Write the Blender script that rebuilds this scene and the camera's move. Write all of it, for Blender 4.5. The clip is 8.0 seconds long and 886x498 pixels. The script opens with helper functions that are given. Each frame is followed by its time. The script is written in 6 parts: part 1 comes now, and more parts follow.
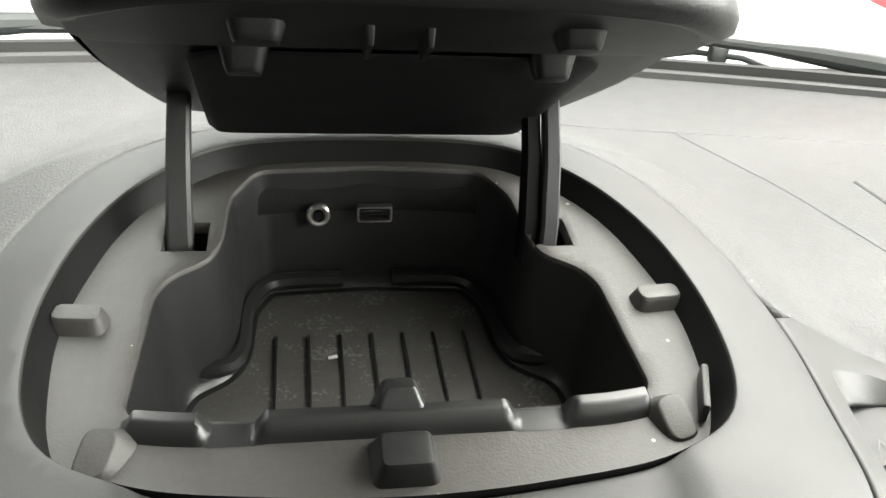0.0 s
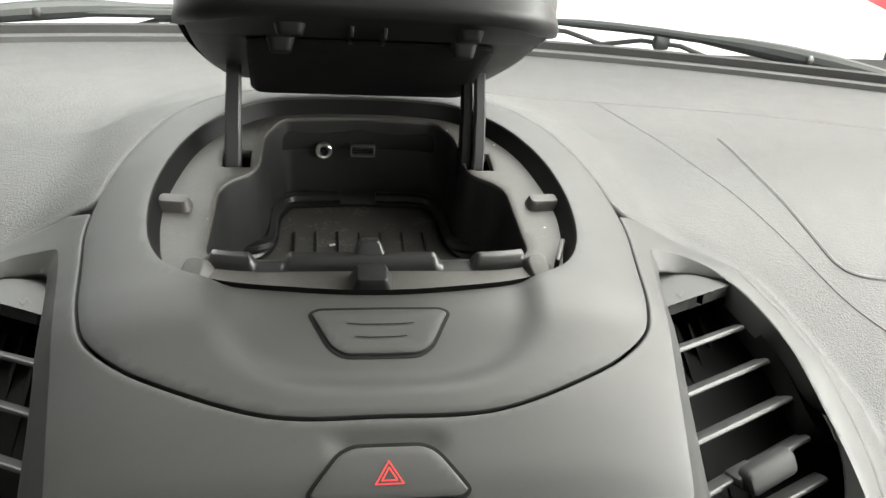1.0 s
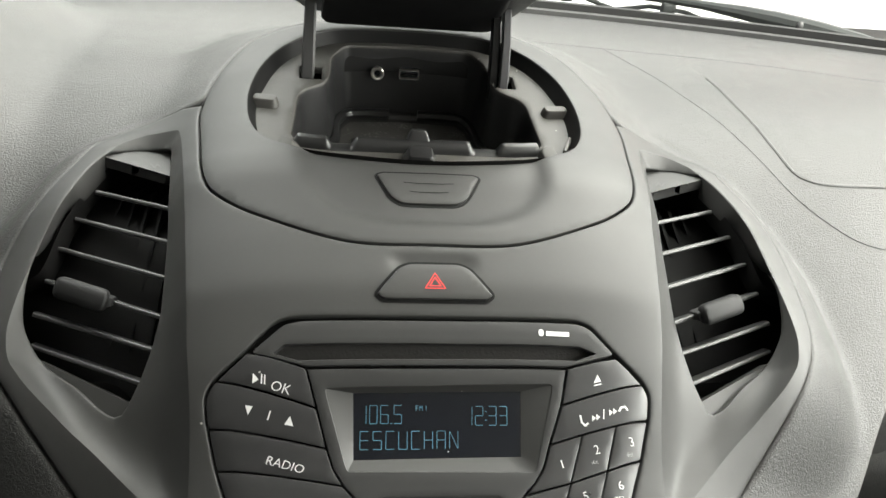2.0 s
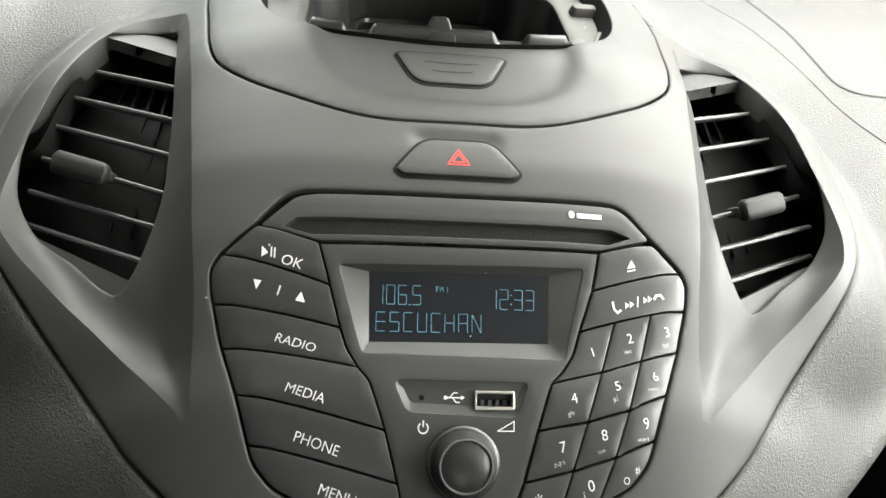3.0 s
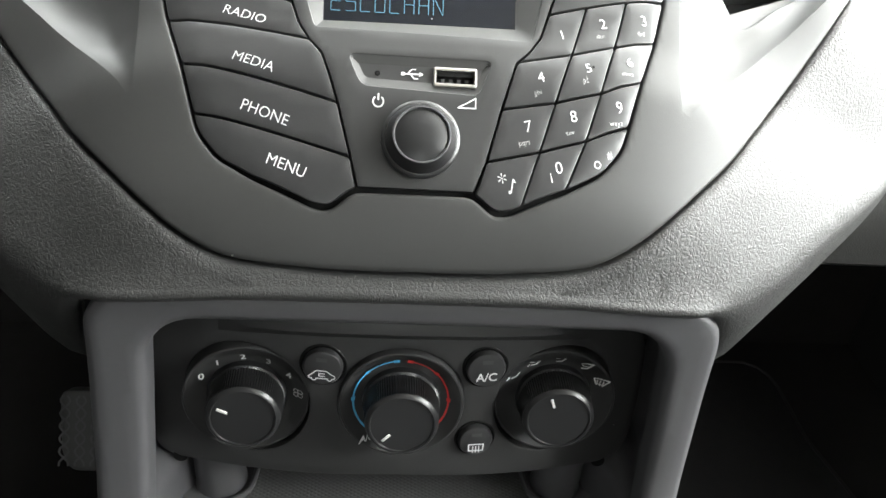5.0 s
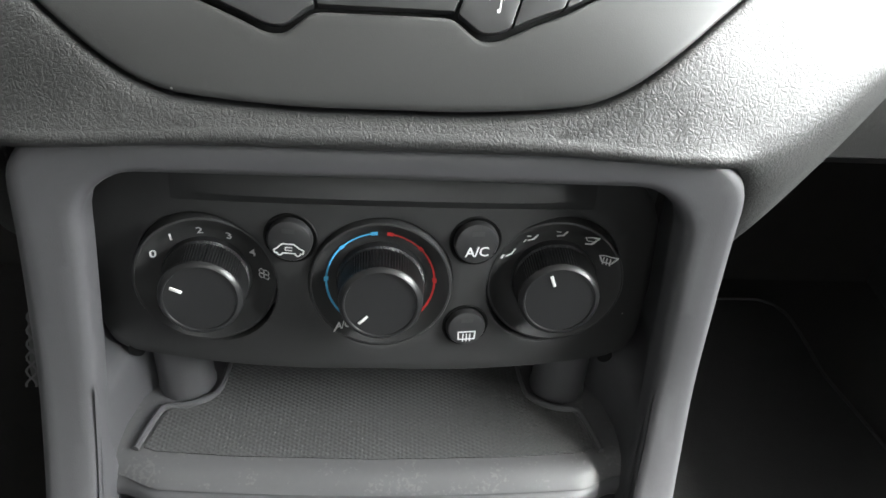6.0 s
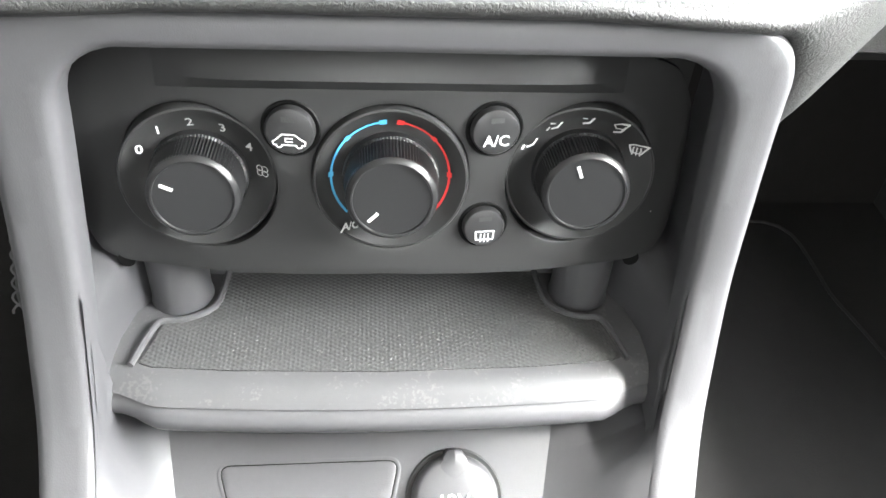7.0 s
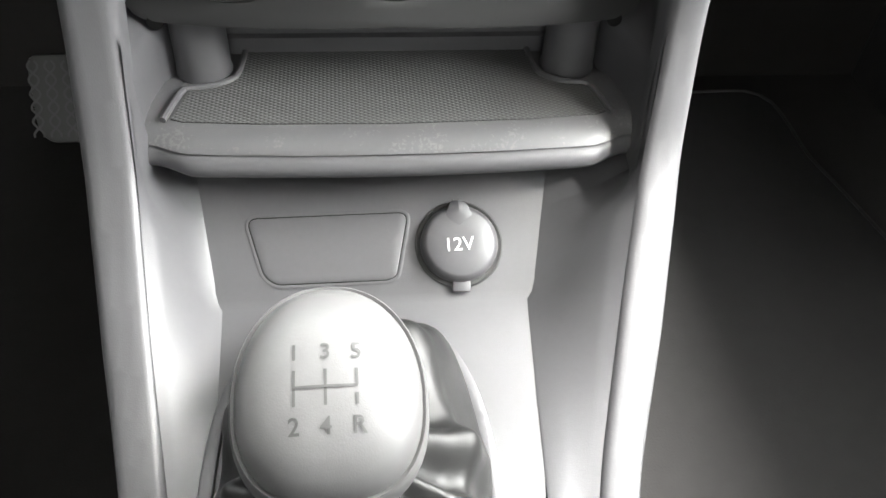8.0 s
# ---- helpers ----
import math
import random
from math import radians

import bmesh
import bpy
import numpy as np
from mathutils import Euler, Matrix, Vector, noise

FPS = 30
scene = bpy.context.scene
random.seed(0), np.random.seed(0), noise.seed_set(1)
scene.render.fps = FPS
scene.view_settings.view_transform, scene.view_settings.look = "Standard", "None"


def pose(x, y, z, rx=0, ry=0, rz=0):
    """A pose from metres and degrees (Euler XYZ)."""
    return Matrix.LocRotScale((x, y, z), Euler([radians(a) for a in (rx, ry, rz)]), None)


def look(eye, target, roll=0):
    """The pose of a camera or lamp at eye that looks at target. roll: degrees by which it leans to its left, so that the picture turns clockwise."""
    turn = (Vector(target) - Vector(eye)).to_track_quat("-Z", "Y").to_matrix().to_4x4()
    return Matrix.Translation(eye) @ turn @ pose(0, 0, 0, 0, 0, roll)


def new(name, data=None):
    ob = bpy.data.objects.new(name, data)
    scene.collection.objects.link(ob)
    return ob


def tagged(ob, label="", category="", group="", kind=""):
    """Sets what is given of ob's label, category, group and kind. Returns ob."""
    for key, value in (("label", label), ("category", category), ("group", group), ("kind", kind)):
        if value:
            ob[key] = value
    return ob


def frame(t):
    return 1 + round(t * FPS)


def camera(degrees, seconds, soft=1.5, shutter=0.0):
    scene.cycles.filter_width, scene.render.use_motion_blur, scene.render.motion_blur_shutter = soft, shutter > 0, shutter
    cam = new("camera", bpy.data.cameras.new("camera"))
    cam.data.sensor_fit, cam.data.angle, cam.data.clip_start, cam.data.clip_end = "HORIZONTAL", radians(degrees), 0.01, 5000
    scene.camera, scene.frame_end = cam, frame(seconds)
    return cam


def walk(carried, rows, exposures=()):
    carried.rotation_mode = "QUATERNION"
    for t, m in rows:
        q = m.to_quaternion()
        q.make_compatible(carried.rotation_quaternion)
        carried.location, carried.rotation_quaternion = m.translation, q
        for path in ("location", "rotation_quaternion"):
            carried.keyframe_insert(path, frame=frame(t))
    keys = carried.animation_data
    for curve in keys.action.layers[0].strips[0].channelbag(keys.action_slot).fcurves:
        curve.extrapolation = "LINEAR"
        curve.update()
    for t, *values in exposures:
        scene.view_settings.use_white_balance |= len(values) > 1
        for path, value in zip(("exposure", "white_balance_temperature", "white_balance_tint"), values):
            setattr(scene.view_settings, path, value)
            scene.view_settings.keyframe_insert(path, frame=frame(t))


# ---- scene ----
# ---- camera and walk ----
cam = camera(57.0, 8.0)
# seconds, eye x, y, z, then yaw, pitch and roll in degrees
PATH = [
    (0.0, -0.0248, 0.0342, 1.0054, -11.43, -31.88, 5.21),
    (0.5, -0.0255, -0.0295, 1.0304, -11.76, -32.49, 6.00),
    (1.0, -0.0250, -0.1012, 1.0545, -10.81, -33.07, 5.90),
    (1.5, -0.0495, -0.1696, 1.0719, -10.66, -33.56, 7.85),
    (2.0, -0.0483, -0.2125, 1.0631, -9.61, -34.01, 6.82),
    (2.2, -0.0543, -0.2140, 1.0521, -9.44, -34.21, 7.15),
    (3.3, -0.0471, -0.2210, 0.9942, -9.08, -34.97, 7.58),
    (3.5, -0.0444, -0.2185, 0.9878, -8.45, -35.31, 7.19),
    (4.0, -0.0381, -0.2265, 0.9745, -7.63, -34.44, 6.53),
    (4.5, -0.0279, -0.2640, 0.9446, -7.63, -34.03, 6.53),
    (5.0, -0.0142, -0.2781, 0.8992, -6.09, -35.09, 5.56),
    (5.2, -0.0128, -0.2794, 0.8857, -6.44, -35.16, 5.65),
    (6.3, 0.0030, -0.2579, 0.8273, -4.87, -38.20, 4.00),
    (6.5, 0.0012, -0.2529, 0.8212, -4.51, -38.59, 3.65),
    (7.0, -0.0059, -0.2570, 0.8085, -6.75, -41.44, 4.39),
    (7.5, -0.0172, -0.2855, 0.7984, -9.80, -44.52, 6.54),
    (8.0, -0.0177, -0.3347, 0.7767, -8.48, -46.00, 4.07),
]


def aim(x, y, z, yaw, pitch, roll):
    a, b = radians(yaw), radians(pitch)
    way = Vector((-math.sin(a) * math.cos(b), math.cos(a) * math.cos(b), math.sin(b)))
    return look((x, y, z), Vector((x, y, z)) + way, roll)


EXPOSURES = [(0.0, 1.45, 6650, 5), (1.0, 1.2, 6650, 5), (2.0, 1.2, 6700, 4), (3.5, 1.85, 6650, 4), (4.5, 1.95, 6500, 4), (5.0, 2.3, 6400, 5), (6.5, 3.25, 6250, 6), (7.0, 4.15, 6350, 7), (7.5, 4.05, 6450, 7), (8.0, 3.25, 6450, 7)]
walk(cam, [(t, aim(*p)) for t, *p in PATH], EXPOSURES)

# ---- light ----
world = bpy.data.worlds.new("sky")
scene.world = world
world.use_nodes = True
wn = world.node_tree.nodes
sky = wn.new("ShaderNodeTexSky")
sky.sky_type = "NISHITA"
sky.sun_disc = False
sky.sun_elevation, sky.sun_rotation = radians(50), radians(60)
wn["Background"].inputs["Strength"].default_value = 0.15
sky.dust_density = 6.0
pale = wn.new("ShaderNodeHueSaturation")
pale.inputs["Saturation"].default_value = 0.25
world.node_tree.links.new(sky.outputs[0], pale.inputs["Color"])
world.node_tree.links.new(pale.outputs[0], wn["Background"].inputs["Color"])
sun = new("sun", bpy.data.lights.new("sun", "SUN"))
sun.data.energy, sun.data.angle, sun.data.color = 4.0, radians(10), (1.0, 0.97, 0.93)
sun.matrix_world = look((3.0, -2.0, 4.8), (0, 0, 0.0))


def area_lamp(name, at, to, w, h, watts, tint=(1.0, 0.99, 0.97)):
    """A rectangular area lamp that stands in for daylight."""
    ob = new(name, bpy.data.lights.new(name, "AREA"))
    ob.data.shape, ob.data.size, ob.data.size_y, ob.data.energy, ob.data.color = "RECTANGLE", w, h, watts, tint
    ob.matrix_world = look(at, to)
    return ob


area_lamp("daylight_right", (0.93, -0.12, 1.12), (0.0, -0.01, 0.70), 1.1, 0.40, 12.0)
area_lamp("daylight_windscreen", (0.13, 0.30, 1.16), (0.0, 0.03, 0.75), 1.1, 0.50, 4.6)
# added fill lamp for surfaces facing back; the pane behind it is opaque
area_lamp("fill_rear", (0.0, -1.86, 1.16), (0.0, 0.0, 0.72), 1.1, 0.34, 2.0)


# ---- materials ----
def mat(name, base, rough=0.5, metal=0.0, grain=0.0, grain_scale=900.0, wear=0.12, spec=0.5, leather=0.0, coat=0.0, rough_var=0.1, dust=0.0, dimples=0.0, scuff=0.0):
    """A surface with colour that varies at two scales and a fine relief."""
    m = bpy.data.materials.new(name)
    m.use_nodes = True
    nt = m.node_tree
    n, ln = nt.nodes, nt.links
    b = n["Principled BSDF"]
    b.inputs["Roughness"].default_value, b.inputs["Metallic"].default_value = rough, metal
    b.inputs["Specular IOR Level"].default_value = spec
    b.inputs["Coat Weight"].default_value = coat
    geo = n.new("ShaderNodeNewGeometry")

    def noise_tex(scale, detail):
        t = n.new("ShaderNodeTexNoise")
        t.inputs["Scale"].default_value, t.inputs["Detail"].default_value = scale, detail
        ln.new(geo.outputs["Position"], t.inputs["Vector"])
        return t.outputs["Fac"]

    def maths(op, a, c):
        k = n.new("ShaderNodeMath")
        k.operation = op
        for i, v in enumerate((a, c)):
            if isinstance(v, (int, float)):
                k.inputs[i].default_value = v
            else:
                ln.new(v, k.inputs[i])
        return k.outputs[0]

    def blend(fac, a, colour):
        k = n.new("ShaderNodeMix")
        k.data_type = "RGBA"
        ln.new(fac, k.inputs[0])
        ln.new(a, k.inputs[6])
        k.inputs[7].default_value = (*colour, 1)
        return k.outputs[2]

    big, small = noise_tex(14.0, 3.0), noise_tex(420.0, 2.0)
    mix = maths("ADD", maths("MULTIPLY", big, wear * 1.2), maths("MULTIPLY", small, wear * 0.8))
    k = n.new("ShaderNodeVectorMath")
    k.operation = "SCALE"
    k.inputs[0].default_value = base
    ln.new(maths("ADD", mix, 1.0 - wear), k.inputs["Scale"])
    tint = k.outputs[0]
    if dust:
        sp = n.new("ShaderNodeTexVoronoi")
        sp.inputs["Scale"].default_value = 170.0
        ln.new(geo.outputs["Position"], sp.inputs["Vector"])
        pick = n.new("ShaderNodeSeparateColor")
        ln.new(sp.outputs["Color"], pick.inputs[0])
        size = maths("MULTIPLY", maths("MAXIMUM", maths("SUBTRACT", pick.outputs[0], 1.0 - dust), 0.0), 0.11 / dust)
        fleck = maths("LESS_THAN", sp.outputs["Distance"], size)
        tint = blend(fleck, tint, (0.34, 0.33, 0.31))
    if scuff:
        mp = n.new("ShaderNodeMapping")
        mp.inputs["Scale"].default_value = (1.0, 0.35, 0.35)
        ln.new(geo.outputs["Position"], mp.inputs[0])
        t = noise_tex(90.0, 8.0)
        t2 = noise_tex(620.0, 4.0)
        m2 = maths("MULTIPLY", maths("SUBTRACT", maths("MULTIPLY", t, t2), 0.31), 14.0)
        k2 = n.new("ShaderNodeClamp")
        ln.new(m2, k2.inputs[0])
        tint = blend(maths("MULTIPLY", k2.outputs[0], scuff), tint, (0.42, 0.41, 0.40))
    ln.new(tint, b.inputs["Base Color"])
    ln.new(maths("ADD", maths("MULTIPLY", noise_tex(60.0, 4.0), rough_var), rough - rough_var / 2), b.inputs["Roughness"])
    height = None
    if leather:
        wob = n.new("ShaderNodeTexNoise")
        wob.inputs["Scale"].default_value = leather * 0.45
        wob.inputs["Detail"].default_value = 3.0
        ln.new(geo.outputs["Position"], wob.inputs["Vector"])
        ws = n.new("ShaderNodeVectorMath")
        ws.operation = "SCALE"
        ws.inputs["Scale"].default_value = 2.6 / leather
        ln.new(wob.outputs["Color"], ws.inputs[0])
        w = n.new("ShaderNodeVectorMath")
        ln.new(geo.outputs["Position"], w.inputs[0])
        ln.new(ws.outputs[0], w.inputs[1])
        cells = []
        for f in (1.0, 2.3):
            v = n.new("ShaderNodeTexVoronoi")
            v.feature = "DISTANCE_TO_EDGE"
            v.inputs["Scale"].default_value = leather * f
            ln.new(w.outputs[0], v.inputs["Vector"])
            cells.append(maths("MINIMUM", maths("MULTIPLY", v.outputs["Distance"], 3.2), 1.0))
        height = maths("ADD", cells[0], maths("MULTIPLY", cells[1], 0.45))
    elif dimples:
        waves = None
        for a in (0, 60, 120):
            d = n.new("ShaderNodeVectorMath")
            d.operation = "DOT_PRODUCT"
            d.inputs[1].default_value = (math.cos(radians(a)), math.sin(radians(a)), 0)
            ln.new(geo.outputs["Position"], d.inputs[0])
            c = maths("COSINE", maths("MULTIPLY", d.outputs["Value"], 2 * math.pi / (dimples * 0.866)), 0.0)
            waves = c if waves is None else maths("ADD", waves, c)
        height = maths("MULTIPLY", waves, 0.33)
    elif grain:
        height = noise_tex(grain_scale, 2.0)
    if height is not None:
        bump = n.new("ShaderNodeBump")
        bump.inputs["Strength"].default_value = grain
        bump.inputs["Distance"].default_value = 0.00024 if leather else 0.0005 if dimples else 0.0003
        ln.new(height, bump.inputs["Height"])
        ln.new(bump.outputs[0], b.inputs["Normal"])
    return m


def glow(name, base, strength):
    m = bpy.data.materials.new(name)
    m.use_nodes = True
    b = m.node_tree.nodes["Principled BSDF"]
    b.inputs["Base Color"].default_value = (*base, 1)
    b.inputs["Emission Color"].default_value = (*base, 1)
    b.inputs["Emission Strength"].default_value = strength
    return m


PAD = mat("soft_dash_skin", (0.031, 0.031, 0.0302), 0.52, grain=0.6, leather=520.0, wear=0.1)
FASCIA = mat("fascia_plastic", (0.030, 0.030, 0.0292), 0.50, spec=0.38, grain=0.12, grain_scale=2200.0, dust=0.02)
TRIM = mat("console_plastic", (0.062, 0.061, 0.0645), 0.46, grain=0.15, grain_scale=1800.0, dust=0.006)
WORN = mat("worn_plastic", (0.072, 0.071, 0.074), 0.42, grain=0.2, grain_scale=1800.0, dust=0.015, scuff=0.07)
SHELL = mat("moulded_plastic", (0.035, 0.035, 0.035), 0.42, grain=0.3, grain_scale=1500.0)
# lid's underside and rim: shade put into the colour, darker than the plastic
LIDIN = mat("lid_shaded_plastic", (0.009, 0.009, 0.0094), 0.42, spec=0.35, grain=0.2, grain_scale=1500.0)
# pan in the lid's middle, darker still
LIDPAN = mat("lid_pan_dark", (0.007, 0.007, 0.0074), 0.6, grain=0.2, spec=0.15)
# paler grey that carries the right lid arm's sheen; also on the port contacts
ARM = mat("sheen_plastic", (0.05, 0.05, 0.052), 0.3, grain=0.15)
LINER = mat("bin_plastic", (0.015, 0.015, 0.0153), 0.34, spec=0.5, grain=0.12, grain_scale=1300.0, wear=0.3, dust=0.02)
FLANGE = mat("dusty_plastic", (0.046, 0.044, 0.040), 0.55, grain=0.35, grain_scale=1300.0, wear=0.4, dust=0.3)
BINFLOOR = mat("dusty_floor", (0.065, 0.063, 0.058), 0.55, grain=0.3, grain_scale=1300.0, wear=0.4, dust=0.35, scuff=0.2)
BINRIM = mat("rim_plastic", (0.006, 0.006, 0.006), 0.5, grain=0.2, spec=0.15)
BLACK = mat("black_plastic", (0.004, 0.004, 0.004), 0.55, grain=0.1, spec=0.15)
TAB = mat("tab_plastic", (0.014, 0.014, 0.0143), 0.6, spec=0.25, grain=0.12)
KEYCAP = mat("key_plastic", (0.022, 0.022, 0.0225), 0.36, spec=0.5, grain=0.12, grain_scale=2400.0, dust=0.02)
PLATE = mat("radio_face", (0.025, 0.025, 0.025), 0.42, spec=0.4, grain=0.12, grain_scale=2400.0, dust=0.02)
DIALCAP = mat("dial_plastic", (0.013, 0.013, 0.0135), 0.33, spec=0.5, grain=0.12, grain_scale=2400.0)
HPLATE = mat("heater_face", (0.024, 0.024, 0.024), 0.42, spec=0.45, grain=0.12, grain_scale=2400.0, dust=0.02)
MATTING = mat("dimpled_mat", (0.055, 0.055, 0.055), 0.52, grain=0.42, dimples=0.0021, wear=0.2)
GLOSS = mat("gloss_black", (0.006, 0.006, 0.007), 0.12, wear=0.05)
SCREEN = mat("screen_glass", (0.004, 0.005, 0.008), 0.1, wear=0.05, dust=0.1)
RUBBER = mat("rubber_seal", (0.01, 0.01, 0.01), 0.6)
METAL = mat("port_metal", (0.62, 0.60, 0.57), 0.32, metal=1.0, wear=0.15)
PAINT = mat("white_print", (0.6, 0.6, 0.59), 0.5, wear=0.08)
RED = mat("red_print", (0.55, 0.03, 0.03), 0.5)
BLUE = mat("blue_print", (0.08, 0.35, 0.6), 0.5)
PHOS = glow("display_segments", (0.05, 0.14, 0.19), 0.009)
BOOT = mat("boot_leather", (0.008, 0.008, 0.008), 0.46, spec=0.3, grain=0.15, leather=1100.0)
# darker than the knob: shade of the engraved grooves put into the colour
KNOBCUT = mat("engraving_shade", (0.028, 0.0277, 0.028), 0.55)
KNOB = mat("knob_plastic", (0.072, 0.071, 0.072), 0.50, grain=0.12, grain_scale=1800.0)
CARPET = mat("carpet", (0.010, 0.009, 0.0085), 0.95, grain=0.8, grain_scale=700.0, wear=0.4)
# brown cloth far below its own tone; footwell shade is put into the colour
RUGMAT = mat("mat_cloth_shaded", (0.003, 0.0026, 0.0025), 0.95, grain=0.8, grain_scale=500.0, wear=0.35)
LINING = mat("roof_lining", (0.44, 0.43, 0.41), 0.9, grain=0.3)
SEATCLOTH = mat("seat_cloth", (0.09, 0.09, 0.094), 0.9, grain=0.5)
WIPER = mat("wiper_black", (0.03, 0.033, 0.032), 0.5)
BODY = mat("car_paint", (0.7, 0.7, 0.7), 0.3, coat=0.5)
CONCRETE = mat("forecourt", (0.5, 0.5, 0.48), 0.9, wear=0.3)
BANNER = mat("red_banner", (0.5, 0.06, 0.07), 0.6)


# ---- builders ----
def part(name, bm, material, parent=None, label="", smooth=35.0):
    """Links a bmesh as one mesh object under a thing or under a part."""
    bmesh.ops.recalc_face_normals(bm, faces=bm.faces)
    me = bpy.data.meshes.new(name)
    for f in bm.faces:
        f.smooth = True
    bm.edges.index_update()
    crease = [e.index for e in bm.edges if not e.smooth]
    bm.to_mesh(me)
    bm.free()
    me.set_sharp_from_angle(angle=radians(smooth))
    for i in crease:
        me.edges[i].use_edge_sharp = True
    me.materials.append(material)
    ob = new(name, me)
    if parent is not None:
        ob.parent = parent
        ob.matrix_parent_inverse = parent.matrix_world.inverted()
    if label:
        ob["label"] = label
    return ob


def thing(name, label, category, at=(0, 0, 0), kind="", group=""):
    ob = new(name)
    ob.empty_display_size = 0.02
    ob.location = at
    bpy.context.view_layer.update()
    return tagged(ob, label, category, group, kind)


def mirror(half):
    """A closed outline from its right half, given from the middle to the middle."""
    return list(half) + [(-x, y) for x, y in reversed(half) if abs(x) > 1e-6]


def spline(points, step, closed=True):
    """A rounded line through the points, sampled about every step."""
    p = [Vector((*q, 0)) if len(q) == 2 else Vector(q) for q in points]
    n, out = len(p), []
    for i in range(n if closed else n - 1):
        a, b, c, d = (p[j % n] if closed else p[min(max(j, 0), n - 1)] for j in (i - 1, i, i + 1, i + 2))
        k = max(1, round((c - b).length / step))
        for s in range(k):
            t = s / k
            m1, m2 = (c - a) * 0.5, (d - b) * 0.5
            lim = (c - b).length
            m1 = m1 * min(1, lim / max(m1.length, 1e-9))
            m2 = m2 * min(1, lim / max(m2.length, 1e-9))
            h = (2 * t**3 - 3 * t**2 + 1) * b + (t**3 - 2 * t**2 + t) * m1 + (3 * t**2 - 2 * t**3) * c + (t**3 - t**2) * m2
            out.append(tuple(h)[: len(points[0])])
    if not closed:
        out.append(tuple(points[-1]))
    return out


def round_poly(points, r, n=4):
    """A polygon with rounded corners."""
    out, m = [], len(points)
    for i in range(m):
        a, b, c = (Vector(points[(i + j) % m]) for j in (-1, 0, 1))
        u, v = a - b, c - b
        q = min(r, u.length * 0.45, v.length * 0.45)
        s, e = b + u.normalized() * q, b + v.normalized() * q
        for k in range(n + 1):
            t = k / n
            out.append(tuple((1 - t) ** 2 * s + 2 * t * (1 - t) * b + t**2 * e))
    return out


def resample(poly, step):
    out = []
    for i, a in enumerate(poly):
        a, b = Vector(a), Vector(poly[(i + 1) % len(poly)])
        k = max(1, round((b - a).length / step))
        out += [tuple(a.lerp(b, s / k)) for s in range(k)]
    return out


def area(poly):
    return sum(a[0] * b[1] - b[0] * a[1] for a, b in zip(poly, poly[1:] + poly[:1])) / 2


def inset(poly, d):
    """The outline moved inwards by d (outwards if negative)."""
    s = 1 if area(poly) > 0 else -1
    out, n = [], len(poly)
    for i in range(n):
        a, b, c = (Vector(poly[(i + j) % n]) for j in (-1, 0, 1))
        u, v = (b - a), (c - b)
        if u.length < 1e-9 or v.length < 1e-9:
            out.append(tuple(b))
            continue
        n1, n2 = Vector((-u.y, u.x)).normalized() * s, Vector((-v.y, v.x)).normalized() * s
        k = n1 + n2
        k = k / max(k.length_squared / 2, 0.5)
        out.append(tuple(b + k * d))
    return out


def inside(poly, pts):
    p, q = np.asarray(poly), np.asarray(pts)
    res = np.zeros(len(q), bool)
    j = len(p) - 1
    for i in range(len(p)):
        (x1, y1), (x2, y2) = p[i], p[j]
        if y1 != y2:
            res ^= ((y1 > q[:, 1]) != (y2 > q[:, 1])) & (q[:, 0] < (x2 - x1) * (q[:, 1] - y1) / (y2 - y1) + x1)
        j = i
    return res


def near(poly, pts, d):
    """Which points lie within d of the outline's corners."""
    p, q = np.asarray(poly), np.asarray(pts)
    res = np.zeros(len(q), bool)
    for i in range(0, len(q), 4000):
        block = q[i : i + 4000]
        res[i : i + 4000] = (((block[:, None] - p[None]) ** 2).sum(-1) < d * d).any(1)
    return res


def on(surf, u, v, h=0.0):
    """The point h above a surface at u, v."""
    p = surf(u, v)
    e = 0.0006
    n = (surf(u + e, v) - surf(u - e, v)).cross(surf(u, v + e) - surf(u, v - e)).normalized()
    return p + n * h


